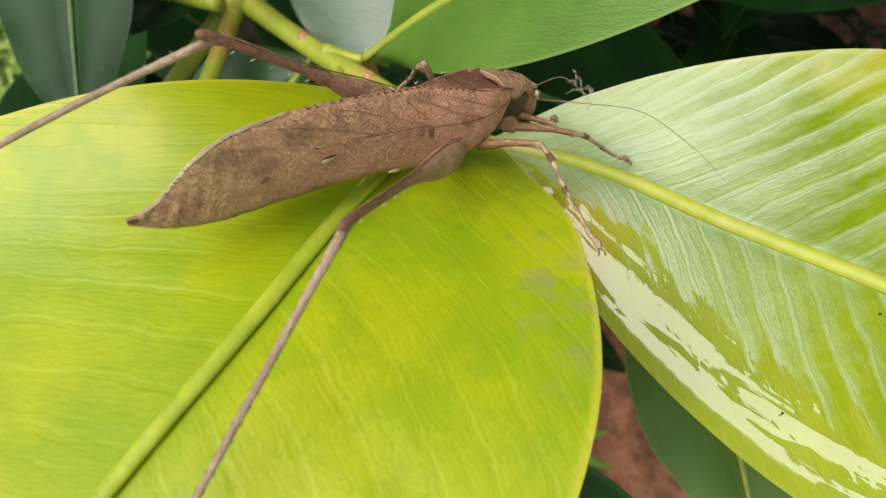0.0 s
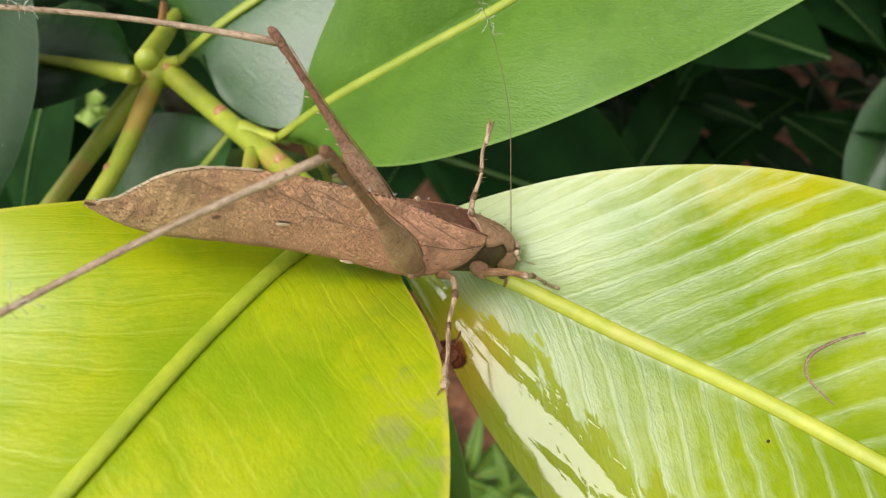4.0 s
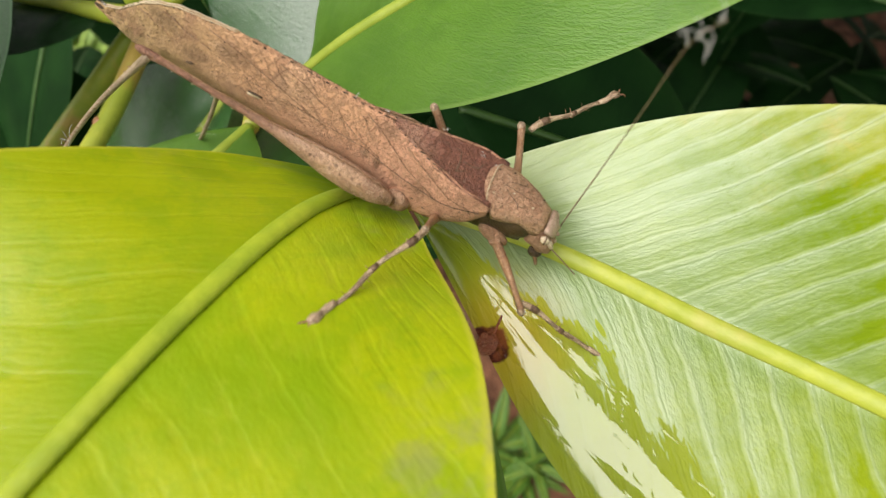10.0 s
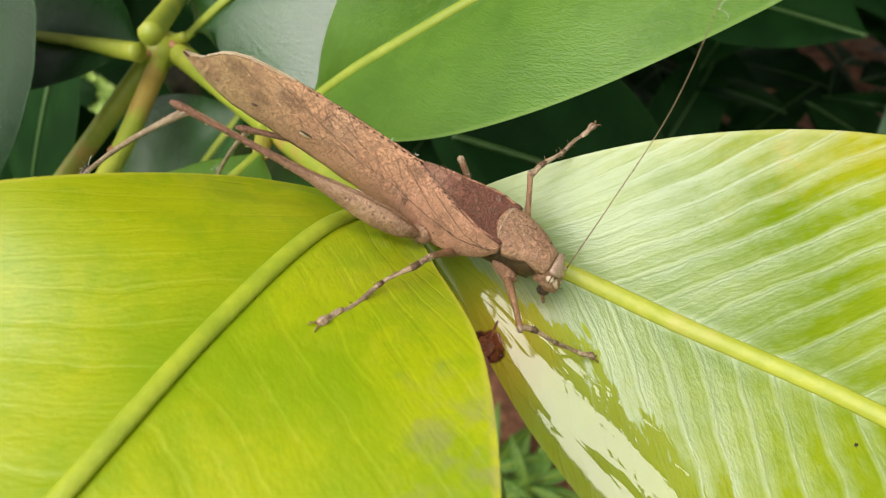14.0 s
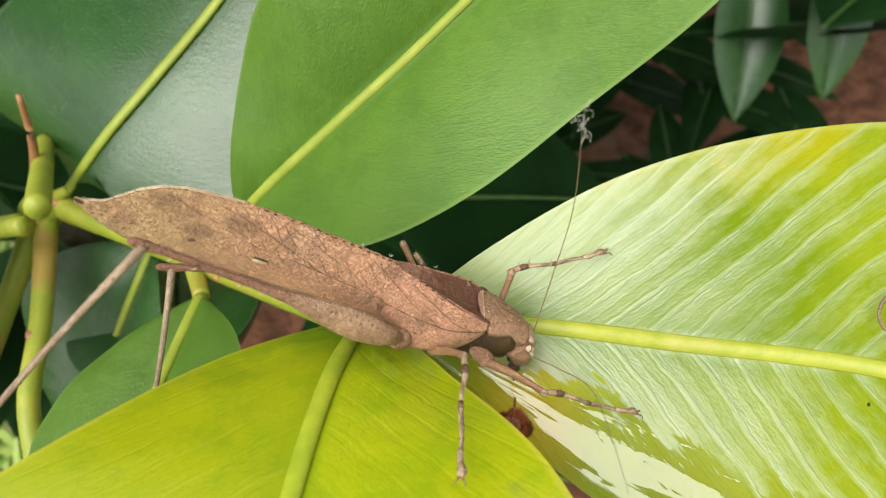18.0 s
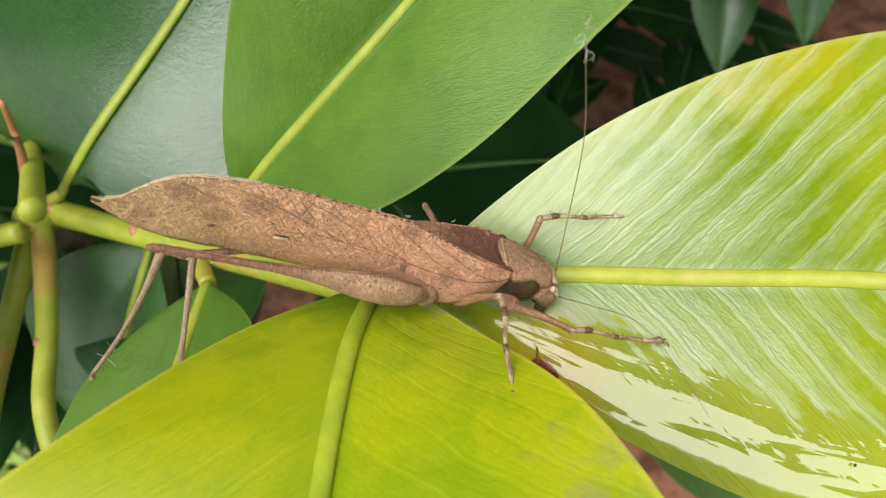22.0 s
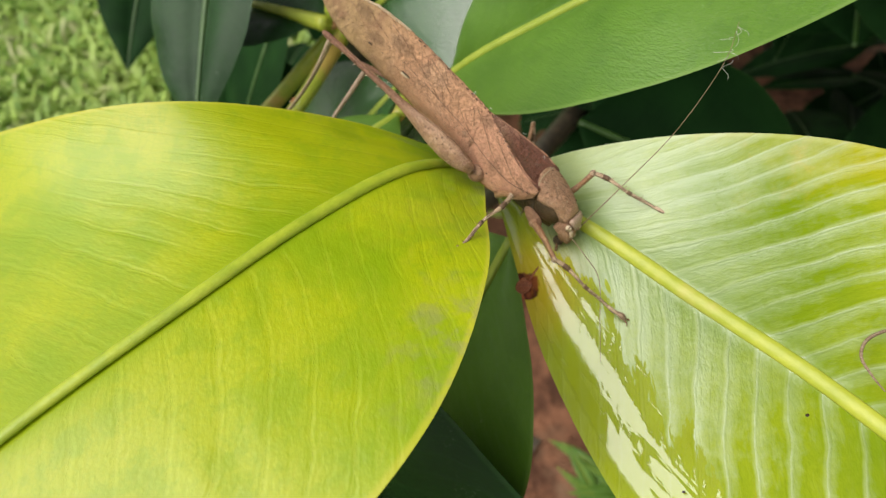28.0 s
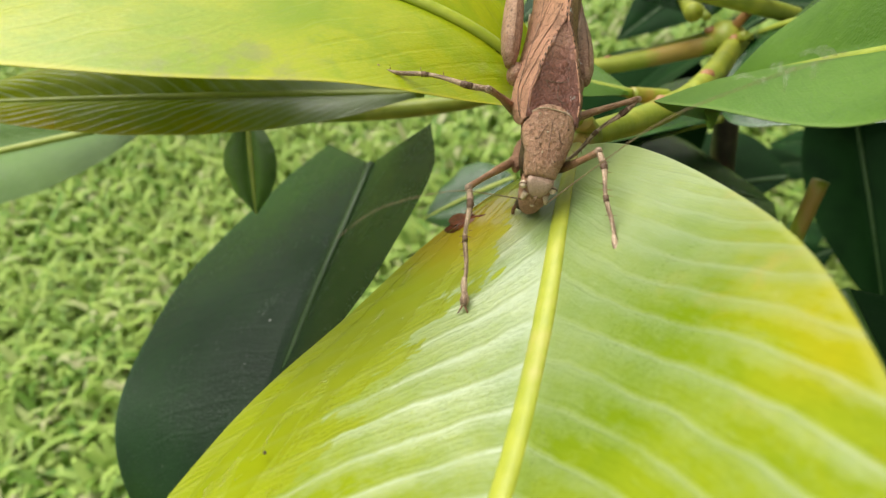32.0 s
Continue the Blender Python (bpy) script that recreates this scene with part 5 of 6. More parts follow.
def hind_leg(body, side):
    thigh, shank_length = 0.0292, 0.0345
    rings = []
    for x, w, h, c in ((0, 0.9, 1.2, 0.2), (2, 1.7, 2.6, 0.0), (5, 2.0, 3.2, -0.1), (8, 1.85, 2.9, 0.0), (11, 1.4, 2.1, 0.15), (14, 0.95, 1.3, 0.25), (18, 0.6, 0.85, 0.25), (23, 0.5, 0.68, 0.15), (27, 0.5, 0.7, 0.1), (29, 0.7, 0.95, 0.0), (30.2, 0.62, 0.85, -0.05), (30.8, 0.3, 0.4, -0.1)):
        rings.append([mm(x, w * math.cos(a) * 0.66, c + h * math.sin(a) * 0.66) for a in (2 * math.pi * k / 16 for k in range(16))])
    f = part("hind_femur", loft(rings), FEMUR, body, "swollen mottled hind thigh")
    bm = bmesh.new()
    for k in range(7):
        x = 12 + 2.4 * k
        tube([mm(x, 0, -0.5), mm(x + 0.35, 0, -0.9)], (0.00012, 0.00003), 5, bm=bm)
    part("femur_spine", bm, CREAM, f, kind="stuff")
    part("femur_keel", tube([mm(x, -side * 0.0, z) for x, z in ((1, 1.75), (5, 2.25), (10, 1.85), (15, 1.2), (22, 0.75), (28, 0.75))], (0.00008, 0.0001, 0.00008), 6), LEG, f)
    t = part("hind_tibia", tube([(x * shank_length, 0, 0.0007 * math.sin(math.pi * x)) for x in np.linspace(0, 1, 20)], (0.00052, 0.00038, 0.00035, 0.00033, 0.00032, 0.00034), 9), HIND_SHANK, body, "long straight hind shank with small spines")
    bm = bmesh.new()
    for k in range(22):
        x = 4 + 1.4 * k
        for s in (-1, 1):
            tube([mm(x, s * 0.25, 0.5), mm(x + 0.3, s * 0.42, 0.82)], (0.00008, 0.00003), 4, bm=bm)
    part("tibia_spine", bm, LEG, t, kind="stuff")
    tarsus(t, shank_length, SHANK)
    bm = bmesh.new()
    rnd = random.Random(3)
    for k in range(9):
        d = [rnd.uniform(-1.6, 1.6) for _ in range(3)]
        tube(spline([mm(29, 0, 0.4), mm(29 + d[0], d[1] * 0.6, 0.9 + d[2] * 0.5), mm(29 + d[0] * 1.4, d[1], 0.6 + d[2])], 6), (0.00003,), 4, bm=bm)
    part("lint", bm, FLUFF, t, "tuft of pale lint")
    return f, t


def antenna(body, length, bow, webbed):
    pts = spline([(0, 0, 0), (length * 0.35, 0, bow * 0.6), (length * 0.7, 0, bow), (length * 1.0, 0, 0.0), (length * 1.15, 0.001, -bow * 1.2)], 40)
    a = part("antenna", tube(pts, (0.00009, 0.000065, 0.00005, 0.00004, 0.000025), 6), FEELER, body, "thread-thin antenna")
    if webbed:
        bm, rnd = bmesh.new(), random.Random(5)
        for k in range(11):
            p = pts[rnd.randrange(29, 39)]
            d = np.array([rnd.uniform(-1, 1) for _ in range(3)]) * 0.0013
            tube(spline([p, p + d * 0.6 + mm(0.3, 0, 0.3), p + d], 6), (0.000025,), 4, bm=bm)
        part("lint", bm, FLUFF, a, "wisps of old spider silk")
    return a


insect = katydid()
LEGS = {"FR": short_leg(insect, 0.0085, 0.0108), "FL": short_leg(insect, 0.0092, 0.0108), "MR": short_leg(insect, 0.0088, 0.0128), "ML": short_leg(insect, 0.0100, 0.0115),
        "HR": hind_leg(insect, -1), "HL": hind_leg(insect, 1)}
FEELERS = {"AL": antenna(insect, 0.034, 0.0012, True), "AR": antenna(insect, 0.026, 0.0022, False)}


def motions():
    walk(insect, [(t, pose(*p)) for t, *p in [
        (0, 0.00605, 0.06301, 0.73507, -8.59, 17.08, 38.76),
        (0.5, 0.00741, 0.06377, 0.7359, -9.62, 15.68, 38),
        (1, 0.00967, 0.06693, 0.73162, -10.59, 13.81, 36.7),
        (1.5, 0.01172, 0.06735, 0.7278, -25.36, 12.33, 26.47),
        (2, 0.01431, 0.06591, 0.7298, -27.77, 15.65, 21.57),
        (2.5, 0.01682, 0.06514, 0.73012, -25.8, 17.84, 19.3),
        (3, 0.01814, 0.065, 0.72982, -24.94, 14.97, 19.04),
        (3.5, 0.01873, 0.06547, 0.72755, -24.15, 19.45, 14.73),
        (4, 0.01944, 0.06537, 0.72676, -17.8, 25.25, 11.82),
        (4.5, 0.02, 0.06492, 0.72656, -11.54, 26.68, 8.65),
        (6.5, 0.01898, 0.06291, 0.72667, -19.3, 25.14, -5.73),
        (7, 0.017, 0.06577, 0.72603, -14.95, 12.77, -19.1),
        (7.5, 0.01707, 0.0653, 0.72674, -11.63, 9.79, -19.92),
        (8, 0.01739, 0.06448, 0.72768, -8.92, 11.64, -22.98),
        (8.5, 0.01689, 0.06477, 0.7286, -7.31, 11.79, -23.99),
        (9, 0.01672, 0.06576, 0.72807, -2.67, 14.27, -22.94),
        (9.5, 0.01665, 0.06534, 0.72786, -0.53, 13.89, -23.06),
        (10, 0.01682, 0.06588, 0.72761, 1.95, 14.42, -22.3),
        (10.5, 0.01784, 0.06498, 0.72751, 1.39, 12.16, -25.07),
        (11, 0.02027, 0.06316, 0.72777, 2.34, 13.32, -23.53),
        (11.5, 0.02157, 0.06211, 0.7272, 2.51, 13.22, -27.42),
        (12, 0.02085, 0.06234, 0.7271, 2.75, 13.37, -29.67),
        (12.5, 0.02049, 0.06311, 0.72682, 5.79, 12.62, -28.7),
        (13, 0.01948, 0.06293, 0.72734, 6.12, 14.45, -32.5),
        (13.5, 0.01921, 0.06286, 0.72749, 3.3, 13.66, -29.68),
        (14, 0.01883, 0.06295, 0.72685, 0.35, 11.21, -30.24),
        (14.5, 0.01929, 0.06286, 0.72661, -6.34, 8.77, -31.16),
        (16.5, 0.01896, 0.06259, 0.72371, -22.26, 27.65, -34.74),
        (17, 0.0176, 0.06514, 0.72363, -20.41, 25.57, -28.85),
        (17.5, 0.01666, 0.06616, 0.72433, -15.8, 27.22, -25.12),
        (18, 0.01586, 0.06438, 0.72682, -20.31, 24.62, -29.15),
        (18.5, 0.01723, 0.06568, 0.72148, -19.3, 23.34, -31.66),
        (19, 0.01731, 0.06544, 0.72501, -14.41, 23.22, -26.95),
        (32, 0.01731, 0.06544, 0.72501, -14.41, 23.22, -26.95),
    ]])
    femur, tibia = LEGS["HR"]
    rows = [
        (0, -0.009, -0.0049, -0.0015, 0, -15.71, -154.57, -0.03439, -0.01697, 0.00641, -17.51, 38.21, -159.84),
        (0.5, -0.009, -0.0049, -0.0015, -0, -15.09, -154.46, -0.03444, -0.01705, 0.0061, -17.6, 31.99, -159.78),
        (1, -0.009, -0.0049, -0.0015, 0, -13.7, -156.25, -0.03497, -0.01633, 0.00542, -15.89, 33.42, -159.92),
        (1.5, -0.009, -0.0049, -0.0015, 0, -13.94, -144.61, -0.03211, -0.02131, 0.00553, -25.37, 35.06, -151.86),
        (2, -0.009, -0.0049, -0.0015, 0, -13.89, -148.01, -0.03304, -0.01992, 0.00551, -29.59, 18.85, -179.9),
        (2.5, -0.009, -0.0049, -0.0015, -0, -20.21, -159.73, -0.0347, -0.01439, 0.00858, -25.79, 24.51, -176.33),
        (3, -0.009, -0.0049, -0.0015, 0, -34.74, -146.95, -0.02911, -0.01799, 0.01514, -25, 20.53, 177.33),
        (3.5, -0.009, -0.0049, -0.0015, 0, -40.28, -146.14, -0.0275, -0.01731, 0.01738, -22.16, 30.75, 173.96),
        (4, -0.009, -0.0049, -0.0015, 0, -40.5, -151.85, -0.02858, -0.01538, 0.01747, -14.07, 38.29, -176.4),
        (4.5, -0.009, -0.0049, -0.0015, 0, -47.86, -149.9, -0.02595, -0.01473, 0.02015, -2.26, 38.1, -169.84),
        (6.5, -0.009, -0.0049, -0.0015, -43.7, -65.84, -130.19, -0.01671, -0.01403, 0.02514, -6.65, 38.57, -153.72),
        (7, -0.009, -0.0049, -0.0015, 0, -11.03, 147.26, -0.03311, 0.0106, 0.00409, -5.92, 37, -124.42),
        (7.5, -0.009, -0.0049, -0.0015, 0, -8.73, 158.98, -0.03594, 0.00545, 0.00293, -0, 54.3, -177.6),
        (9, -0.009, -0.0049, -0.0015, 0, -0.61, 179.34, -0.0382, -0.00456, -0.00119, 14, 55.92, -172.43),
        (11, -0.009, -0.0049, -0.0015, 0, -9.61, 175.11, -0.03769, -0.00245, 0.00338, 29.76, 61.98, -164.16),
        (13, -0.009, -0.0049, -0.0015, 0, -4.31, -179.24, -0.03811, -0.00528, 0.0007, 28.01, 49.59, -155.19),
        (14.5, -0.009, -0.0049, -0.0015, 0, -27.62, -161.41, -0.03352, -0.01315, 0.01204, 9.93, 53.34, -174.7),
        (16.5, -0.009, -0.0049, -0.0015, 0, -36.6, -157.2, -0.03061, -0.01399, 0.0159, 0, 53.4, -110.9),
        (17, -0.009, -0.0049, -0.0015, 0, -35.4, -159.1, -0.03123, -0.0134, 0.01542, 0, 52.7, -131.8),
        (17.5, -0.009, -0.0049, -0.0015, 0, -22.8, -162.1, -0.03463, -0.01315, 0.0098, 0, 54.9, -128.6),
        (18.4, -0.009, -0.0049, -0.0015, 0, -10.6, -174.5, -0.03757, -0.00766, 0.00385, 0, 60.8, -142),
        (19, -0.009, -0.0049, -0.0015, 0, -5.3, -175.9, -0.038, -0.00697, 0.0012, 144.3, 71.2, 145.8),
        (32, -0.009, -0.0049, -0.0015, 0, -5.3, -175.9, -0.038, -0.00697, 0.0012, 144.3, 71.2, 145.8),
    ]
    walk(femur, [(r[0], pose(*r[1:7])) for r in rows])
    walk(tibia, [(r[0], pose(*r[7:13])) for r in rows])
    femur, tibia = LEGS["HL"]
    rows = [
        (0, -0.009, 0.0049, -0.0015, 0, -29.69, 177.94, -0.034, 0.0058, 0.01276, -16.27, 27.84, 158.55),
        (0.5, -0.009, 0.0049, -0.0015, -0, -30.48, 176.21, -0.03377, 0.00654, 0.01311, -18.32, 24.39, 153.26),
        (1, -0.009, 0.0049, -0.0015, 0, -17.27, 159.05, -0.03468, 0.01473, 0.00705, -16.99, 15.1, 146.21),
        (1.5, -0.009, 0.0049, -0.0015, 0, -29.36, 176.97, -0.03407, 0.00623, 0.01262, -26, 9.27, 154.15),
        (2, -0.009, 0.0049, -0.0015, 0, -49.92, 167.62, -0.02711, 0.00888, 0.02053, -27.08, 7.28, 154.06),
        (2.5, -0.009, 0.0049, -0.0015, 0, -58.22, -178.13, -0.02416, 0.00441, 0.02298, -25.52, 11.25, 156.22),
        (3, -0.009, 0.0049, -0.0015, 0, -54.48, -177.34, -0.02571, 0.00412, 0.02194, -24.08, 11.63, 159.21),
        (3.5, -0.009, 0.0049, -0.0015, 0, -51.86, 161.07, -0.02582, 0.01067, 0.02115, -18.54, 10.16, 155.74),
        (4, -0.009, 0.0049, -0.0015, 0, -44.79, 171.18, -0.0292, 0.00803, 0.01879, -12.68, 14.78, 154.43),
        (4.5, -0.009, 0.0049, -0.0015, 0, -42.18, 169.87, -0.03001, 0.00865, 0.01784, -2.46, 13.54, 154.66),
        (6.5, -0.009, 0.0049, -0.0015, 0, -26.69, -156.61, -0.03262, -0.00532, 0.01144, -9.8, 41.55, 150.4),
        (7.5, -0.009, 0.0049, -0.0015, 0, 6.64, 178.36, -0.03759, 0.00572, -0.00483, -0, 59.1, 147.5),
        (9, -0.009, 0.0049, -0.0015, -0, 16.38, 177.48, -0.03661, 0.00612, -0.00962, 159.71, 71.99, 159.87),
        (11, -0.009, 0.0049, -0.0015, 0, 19.95, -177.76, -0.03605, 0.00384, -0.01133, 27.37, 67.57, 161.48),
        (13, -0.009, 0.0049, -0.0015, 0, 19.23, -167.17, -0.03552, -0.00114, -0.01099, 40.41, 67.75, 176.22),
        (14.5, -0.009, 0.0049, -0.0015, 0, 8.84, -169.04, -0.03694, -0.00051, -0.00593, 9.51, 59.49, 151.38),
        (16.5, -0.009, 0.0049, -0.0015, 0, 26.7, 179.4, -0.03472, 0.00515, -0.01445, -124.1, 87.5, -124.1),
        (17, -0.009, 0.0049, -0.0015, 0, 20, 177.6, -0.03604, 0.00604, -0.01135, -84.1, 81.7, -84.1),
        (19, -0.009, 0.0049, -0.0015, 0, 17.8, -178.1, -0.0364, 0.004, -0.01032, 0, 55.8, -84.9),
        (32, -0.009, 0.0049, -0.0015, 0, 17.8, -178.1, -0.0364, 0.004, -0.01032, 0, 55.8, -84.9),
    ]
    walk(femur, [(r[0], pose(*r[1:7])) for r in rows])
    walk(tibia, [(r[0], pose(*r[7:13])) for r in rows])
    femur, tibia = LEGS["FR"]
    rows = [
        (0, 0.003, -0.0025, -0.003, -0, 1.4, -38.62, 0.00984, -0.00796, -0.00321, 15.6, 28.95, -13.38),
        (0.5, 0.003, -0.0025, -0.003, 0, 4.09, -37.66, 0.00991, -0.00783, -0.00362, 20.85, 39.51, -12.27),
        (1.5, 0.003, -0.0025, -0.003, -0, -14, -48.48, 0.00863, -0.00886, -0.00088, 28.28, 25.55, -10.37),
        (2.5, 0.003, -0.0025, -0.003, 0, -21.23, -60.62, 0.00677, -0.00919, -1e-05, 31.04, 39.27, 34.57),
        (3, 0.003, -0.0025, -0.003, 0, -13.66, -56.59, 0.00768, -0.0096, -0.00093, 30.32, 38.2, 25.74),
        (4, 0.003, -0.0025, -0.003, 0, -35.81, -80.82, 0.00409, -0.00922, 0.00191, 11.38, 21.59, 20.81),
        (4.5, 0.003, -0.0025, -0.003, 0, -41.49, -81.51, 0.00391, -0.00861, 0.00246, 1.54, 16.89, 21.9),
        (6.5, 0.003, -0.0025, -0.003, 0, -42.02, -45.73, 0.00754, -0.00716, 0.00286, 4.66, 6.81, 36.89),
        (7, 0.003, -0.0025, -0.003, 0, -37.82, -28.6, 0.00872, -0.00562, 0.00206, 5.01, 15.33, 43.32),
        (7.5, 0.003, -0.0025, -0.003, 0, 14.25, -17.67, 0.01088, -0.00501, -0.0051, 0, 15.5, -14.3),
        (9, 0.003, -0.0025, -0.003, 0, 19.72, -28.45, 0.00982, -0.0062, -0.00578, -7.78, 2.89, -6.51),
        (11, 0.003, -0.0025, -0.003, -0, -23.35, -60.95, 0.00668, -0.00912, 0.00027, -15.54, 34.46, 11.35),
        (13, 0.003, -0.0025, -0.003, -0, -26.32, -55.36, 0.0072, -0.00858, 0.00065, -17, 29.3, 22.55),
        (14.5, 0.003, -0.0025, -0.003, 0, -19.99, -57.87, 0.00712, -0.00906, -0.00018, -5.83, 31.79, 28.77),
        (16.5, 0.003, -0.0025, -0.003, -0, -28.9, -51.1, 0.00758, -0.00818, 0.00103, 0, 1.1, 27.4),
        (17, 0.003, -0.0025, -0.003, 0, -20.4, -44.1, 0.00862, -0.00794, -9e-05, -0, -0.3, 8.7),
        (19, 0.003, -0.0025, -0.003, 0, -20.7, -41.2, 0.00898, -0.00774, -0, 0, 3.5, 6.2),
        (32, 0.003, -0.0025, -0.003, 0, -20.7, -41.2, 0.00898, -0.00774, -0, 0, 3.5, 6.2),
    ]
    walk(femur, [(r[0], pose(*r[1:7])) for r in rows])
    walk(tibia, [(r[0], pose(*r[7:13])) for r in rows])
    femur, tibia = LEGS["FL"]
    rows = [
        (0, 0.003, 0.0025, -0.003, 0, -2.67, -58.31, 0.00783, -0.00532, -0.00257, 15.39, 23.84, 33.97),
        (0.5, 0.003, 0.0025, -0.003, 0, -56.1, -82.74, 0.00365, -0.00259, 0.00464, 16.95, 26.72, 36.03),
        (1.5, 0.003, 0.0025, -0.003, -47.1, -60.02, -106.32, 0.00171, -0.00191, 0.00497, 16.34, -2.05, 54.75),
        (2.5, 0.003, 0.0025, -0.003, 23.1, -66.27, -146.98, -0.0001, 0.00048, 0.00542, 8.84, -11.52, 60.28),
        (3, 0.003, 0.0025, -0.003, -21.7, -62, -127.36, 0.00038, -0.00093, 0.00512, 13.68, -36.3, 49.53),
        (4, 0.003, 0.0025, -0.003, 0, -59.28, -152.97, -0.00119, 0.00036, 0.00491, 1.34, -40.7, 69.52),
        (4.5, 0.003, 0.0025, -0.003, -0, -62.82, -173.12, -0.00117, 0.002, 0.00519, -1.05, -32.73, 81.28),
        (6.5, 0.003, 0.0025, -0.003, 48.1, -72.74, 135.33, 0.00106, 0.00442, 0.00579, 3.59, -21.96, 46.95),
        (7.5, 0.003, 0.0025, -0.003, 74.3, -65.97, 107.08, 0.0019, 0.00608, 0.0054, 0, -2.8, 54.5),
        (9, 0.003, 0.0025, -0.003, 58.7, -66.57, 120.54, 0.00114, 0.00565, 0.00544, -5.15, -3.9, 48.34),
        (11, 0.003, 0.0025, -0.003, 0, -29.94, 107.69, 0.00058, 0.0101, 0.00159, -4.66, 10.97, 68.76),
        (13, 0.003, 0.0025, -0.003, 0, -21.82, 119.53, -0.00121, 0.00993, 0.00042, -2.61, 7.55, 77.7),
        (14.5, 0.003, 0.0025, -0.003, 0, -41.03, 121.64, -0.00064, 0.00841, 0.00304, -1.52, -1.99, 73.94),
        (16.5, 0.003, 0.0025, -0.003, 0, -59.7, 146.9, -0.00077, 0.00495, 0.00471, -0, -35.7, 86),
        (17, 0.003, 0.0025, -0.003, 35.5, -64.9, 147.1, -0.00036, 0.00467, 0.00554, 0, -37.3, 61.9),
        (19, 0.003, 0.0025, -0.003, 119, -72.2, 59.8, 0.00441, 0.00493, 0.00576, 0, -9.1, 10.3),
        (32, 0.003, 0.0025, -0.003, 119, -72.2, 59.8, 0.00441, 0.00493, 0.00576, 0, -9.1, 10.3),
    ]
    walk(femur, [(r[0], pose(*r[1:7])) for r in rows])
    walk(tibia, [(r[0], pose(*r[7:13])) for r in rows])
    femur, tibia = LEGS["MR"]
    rows = [
        (0, -0.004, -0.003, -0.0035, -0, -24.93, -74.17, -0.00176, -0.01091, 0.00032, -6, 14.62, -108.29),
        (0.5, -0.004, -0.003, -0.0035, 0, -27.58, -89.48, -0.00393, -0.01103, 0.0007, -3.75, 22.86, -104.67),
        (1.5, -0.004, -0.003, -0.0035, -0, -35.11, -90.11, -0.00401, -0.01041, 0.00171, -11.49, 21.43, -115.72),
        (2.5, -0.004, -0.003, -0.0035, 0, -29.38, -107.48, -0.00637, -0.01053, 0.00095, -8.08, 32.35, -118.14),
        (3, -0.004, -0.003, -0.0035, 0, -31.82, -102.21, -0.00563, -0.01052, 0.00128, -8.27, 24.26, -117.05),
        (4, -0.004, -0.003, -0.0035, 0, -30.41, -110.29, -0.00671, -0.01033, 0.00109, -1.49, 14.16, -111.92),
        (4.5, -0.004, -0.003, -0.0035, 0, -34.72, -111.85, -0.00676, -0.00989, 0.00164, 0.49, 7.95, -109.11),
        (6.5, -0.004, -0.003, -0.0035, -91.2, -62.76, -85.76, -0.00369, -0.00714, 0.00456, -3.51, 23.52, -132.12),
        (7.5, -0.004, -0.003, -0.0035, 0, -55.37, -74.47, -0.00263, -0.00793, 0.00391, -0, -0.6, -103.2),
        (9, -0.004, -0.003, -0.0035, 0, -50.4, -81.95, -0.00323, -0.00846, 0.00317, 1.71, -7.01, -103.77),
        (11, -0.004, -0.003, -0.0035, 0, -51.65, -99.43, -0.00487, -0.00822, 0.00319, 5.63, -12.08, -115.64),
        (13, -0.004, -0.003, -0.0035, 0, -55.8, -86.53, -0.0037, -0.00796, 0.00381, 5.17, -17.9, -111.01),
        (14.5, -0.004, -0.003, -0.0035, 0, -43.08, -109.83, -0.00625, -0.00923, 0.00269, 1.57, -8.8, -106.65),
        (16.5, -0.004, -0.003, -0.0035, 0, -48.2, -87.8, -0.00377, -0.00904, 0.00326, -0, 2, -97.5),
        (17, -0.004, -0.003, -0.0035, 0, -40.6, -88.8, -0.00386, -0.00988, 0.0024, -0, -2.6, -96.3),
        (19, -0.004, -0.003, -0.0035, 0, -53.3, -64.4, -0.00173, -0.00775, 0.00355, 0, 1.6, -90.3),
        (32, -0.004, -0.003, -0.0035, 0, -53.3, -64.4, -0.00173, -0.00775, 0.00355, 0, 1.6, -90.3),
    ]
    walk(femur, [(r[0], pose(*r[1:7])) for r in rows])
    walk(tibia, [(r[0], pose(*r[7:13])) for r in rows])
    femur, tibia = LEGS["ML"]
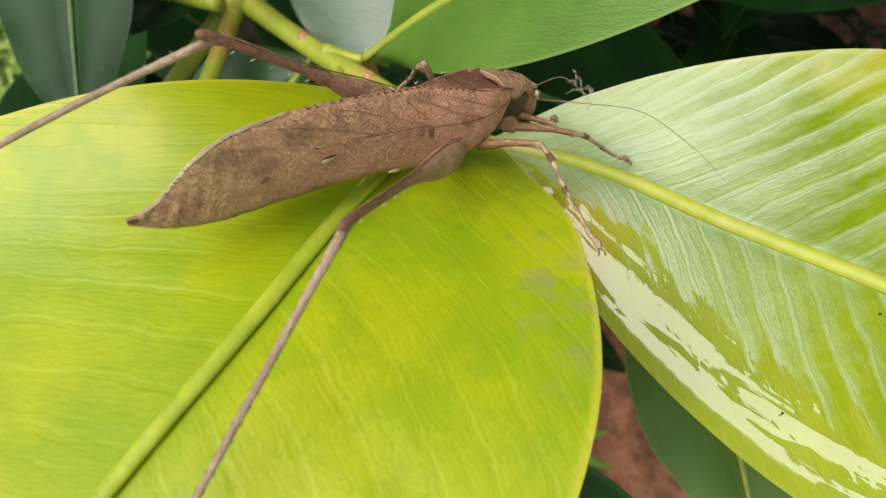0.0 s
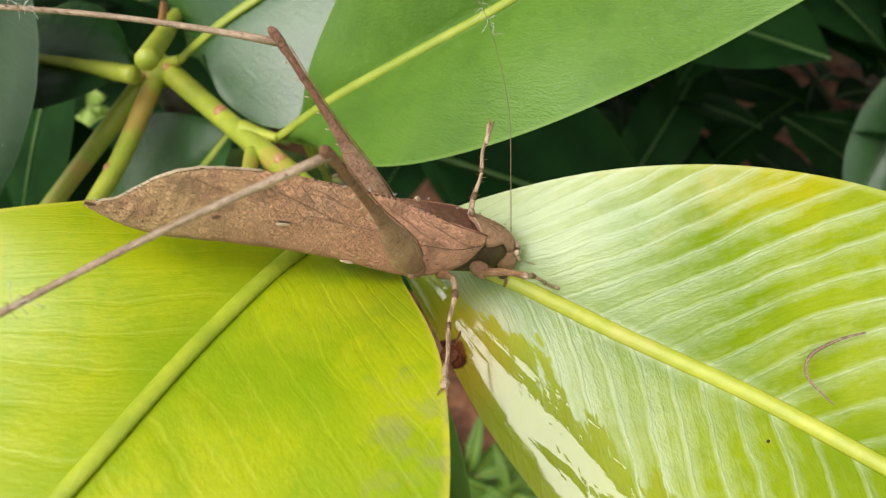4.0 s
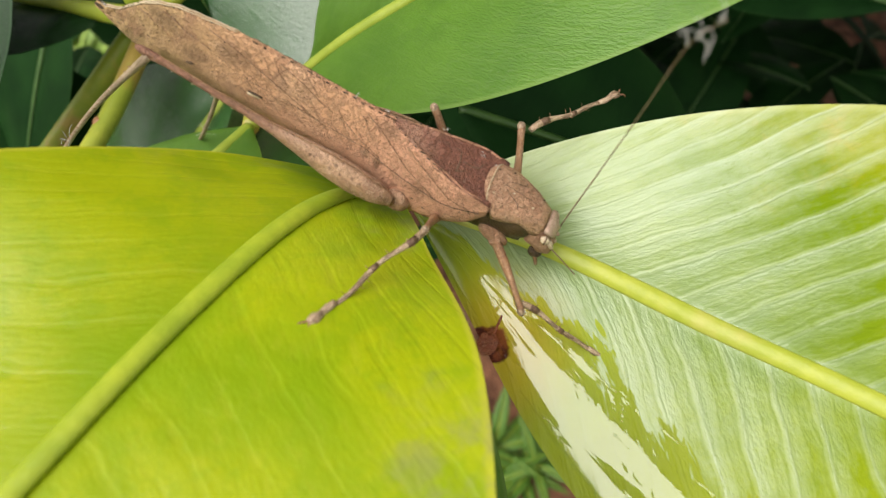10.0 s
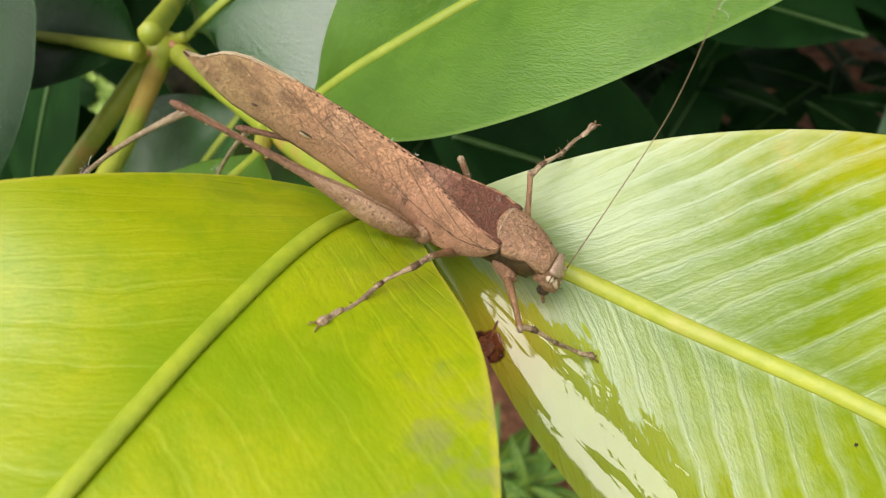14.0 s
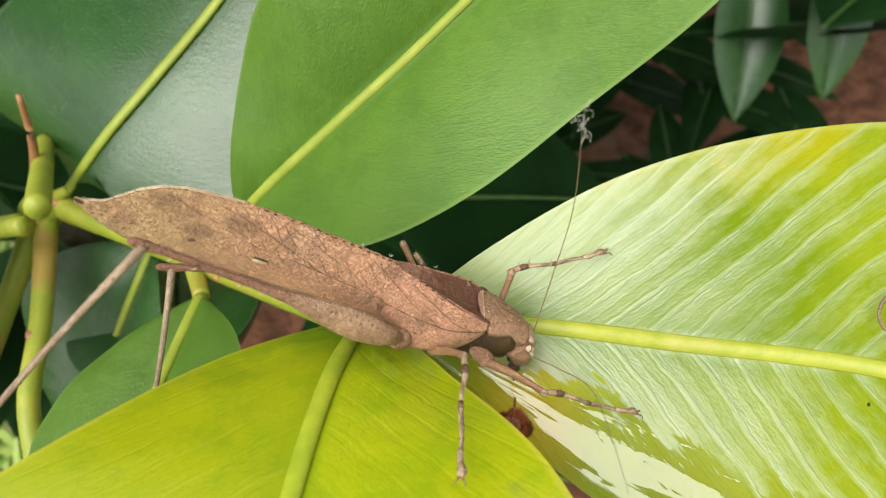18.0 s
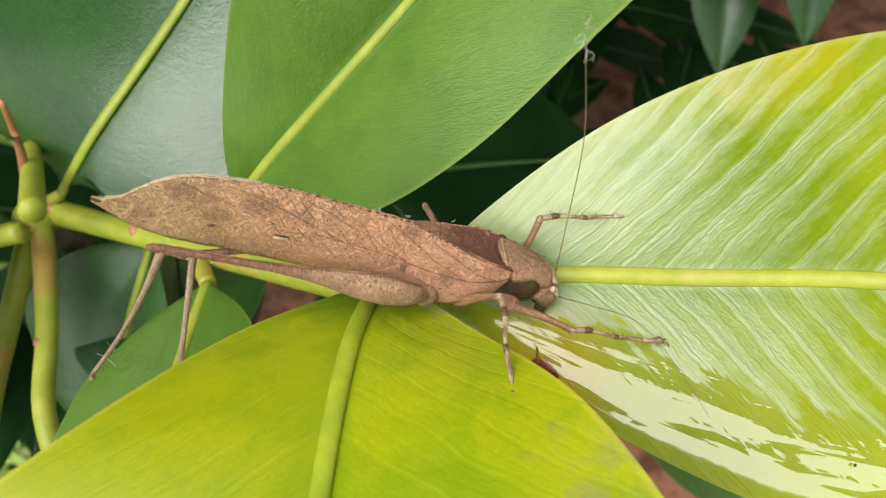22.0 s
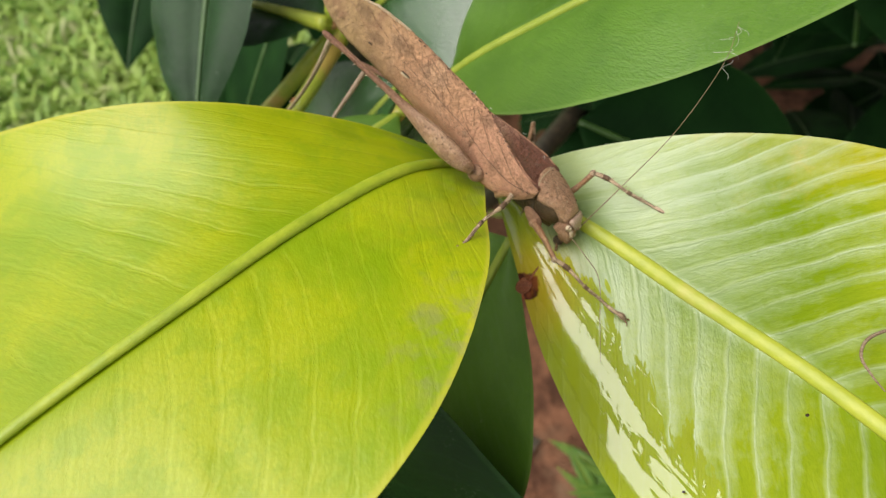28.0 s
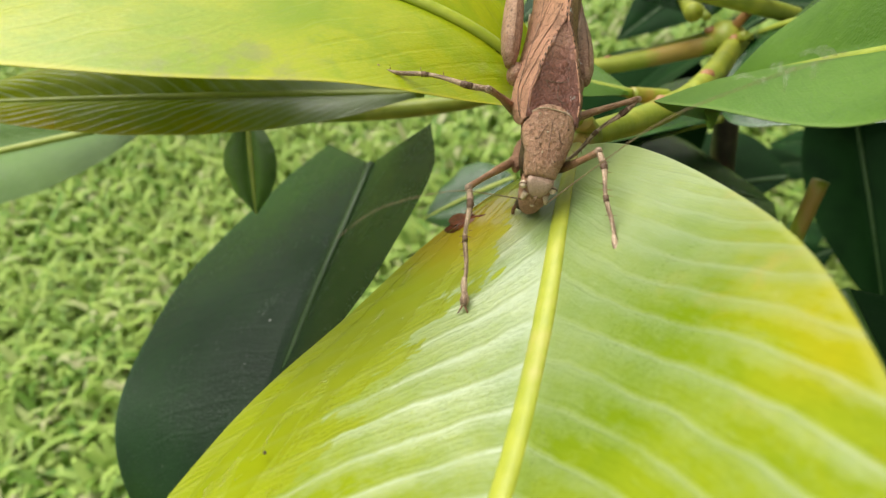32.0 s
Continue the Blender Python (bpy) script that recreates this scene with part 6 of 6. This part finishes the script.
    rows = [
        (0, -0.004, 0.003, -0.0035, -0, -63.38, 166.43, -0.00836, 0.00405, 0.00544, 11.37, 43.21, 70.69),
        (0.5, -0.004, 0.003, -0.0035, 0, -71.34, 153.84, -0.00687, 0.00441, 0.00597, 81.26, 55.07, 83.31),
        (1.5, -0.004, 0.003, -0.0035, 0, -71.35, -176.34, -0.00719, 0.0028, 0.00597, -28.03, 35.05, 126.99),
        (2.5, -0.004, 0.003, -0.0035, 0, -31.57, 156.38, -0.0118, 0.00641, 0.00173, -21.8, 17.87, 127),
        (3, -0.004, 0.003, -0.0035, 0, -34.64, 150.61, -0.01117, 0.00704, 0.00219, -22.92, 10.4, 149.19),
        (4, -0.004, 0.003, -0.0035, 0, -58.18, -161.99, -0.00901, 0.00137, 0.005, 18, 48.7, 16.69),
        (4.5, -0.004, 0.003, -0.0035, 0, -54.49, -161.44, -0.00951, 0.00115, 0.00464, 2.82, 48.84, 10.88),
        (6.5, -0.004, 0.003, -0.0035, -1.8, -69.92, -173.73, -0.00741, 0.00263, 0.00589, 11.76, 57.55, 26.88),
        (7.5, -0.004, 0.003, -0.0035, 8.5, -72.73, 171.87, -0.00694, 0.00342, 0.00605, 23.5, 71.3, 22.4),
        (9, -0.004, 0.003, -0.0035, 0.3, -69.05, 170.06, -0.00752, 0.00362, 0.00584, 3.13, 71.43, 2.23),
        (11, -0.004, 0.003, -0.0035, 0, -50.98, 170.37, -0.01021, 0.00405, 0.00427, -30.15, 63.19, -11.41),
        (13, -0.004, 0.003, -0.0035, 4.7, -55.4, 167.53, -0.00954, 0.00423, 0.00473, -22.98, 65.93, -22.95),
        (14.5, -0.004, 0.003, -0.0035, -9.2, -63.99, -177.08, -0.00838, 0.00278, 0.00549, 18.34, 69.38, 16.68),
        (16.5, -0.004, 0.003, -0.0035, 0, -27.3, 153.6, -0.01196, 0.00695, 0.00109, 0, 37.4, -5.6),
        (17, -0.004, 0.003, -0.0035, 0, -50, 166.8, -0.01026, 0.00447, 0.00416, 0, 51.8, 8.6),
        (19, -0.004, 0.003, -0.0035, -0, -12.2, 116, -0.00829, 0.01179, -0.00139, 0, 33.3, -43.8),
        (32, -0.004, 0.003, -0.0035, -0, -12.2, 116, -0.00829, 0.01179, -0.00139, 0, 33.3, -43.8),
    ]
    walk(femur, [(r[0], pose(*r[1:7])) for r in rows])
    walk(tibia, [(r[0], pose(*r[7:13])) for r in rows])
    walk(FEELERS["AL"], [(t, pose(0.0087, 0.00145, -0.0009, rx, ry, rz)) for t, rx, ry, rz in [
        (0, -14.3, -27.83, -133.76),
        (0.5, -22.88, -45.96, -139.21),
        (1.5, -12.23, -38.98, -101.14),
        (2, -28.47, -42.65, -115.28),
        (2.5, -20.66, -39.43, -122.5),
        (3, 36.72, -47.5, -37.25),
        (3.5, -15.78, -39.95, -120.57),
        (4, -24.25, -58.62, -174.49),
        (4.5, -3.49, -48.93, 169.18),
        (6.5, -6.76, -39.93, -145.01),
        (7.5, -0, -63.4, -107.9),
        (8, 0.12, -72.54, -92),
        (9, 8.73, -69.79, -121.78),
        (10, 15.08, -79.53, -119.04),
        (11, 48.4, -78.37, -177.77),
        (12, 22.76, -67.37, 100.08),
        (13, 1.72, -50.98, 88.14),
        (14.5, 91.57, -84.42, 106.53),
        (16.5, 0, -46.1, -138),
        (17, 0, -56.2, -134.6),
        (19, 0, -67, -168.5),
        (23, 0, -70.2, -158.6),
        (28.5, -0, -86.6, 150.2),
        (30, 0, -85.8, -62.5),
        (31, 0, -78.8, 57.9),
        (32, 0, -78.8, 57.9),
    ]])
    walk(FEELERS["AR"], [(t, pose(0.0087, -0.00145, -0.0009, rx, ry, rz)) for t, rx, ry, rz in [
        (0, -4.49, -16.33, -99.57),
        (0.5, -28.77, -52.79, -145.43),
        (1.5, 9.92, 4.37, -69.45),
        (2.5, -3.25, -12.78, -105.15),
        (3, 14.73, 56.21, -65.04),
        (4, 12.68, 15.62, -2.54),
        (4.5, 2.43, 8.28, -32.42),
        (6.5, 6.12, 3.81, 19.83),
        (7.5, 0, 43.4, 56.5),
        (9, -5.42, 57.22, 62.45),
        (11, -21.13, 49.64, -26.94),
        (13, -7.7, 70.6, 70.87),
        (14.5, -3.14, 58.03, 69.83),
        (16.5, 0, -33.9, -90.5),
        (17, 0, -28.2, -88.5),
        (19, 0, -34.1, -100.8),
        (23, 0, -33, -79.3),
        (28.5, -0, -33.8, -67.5),
        (30, 0, -53.9, -70.5),
        (31, 0, -42.5, -52.4),
        (32, 0, -42.5, -52.4),
    ]])


motions()
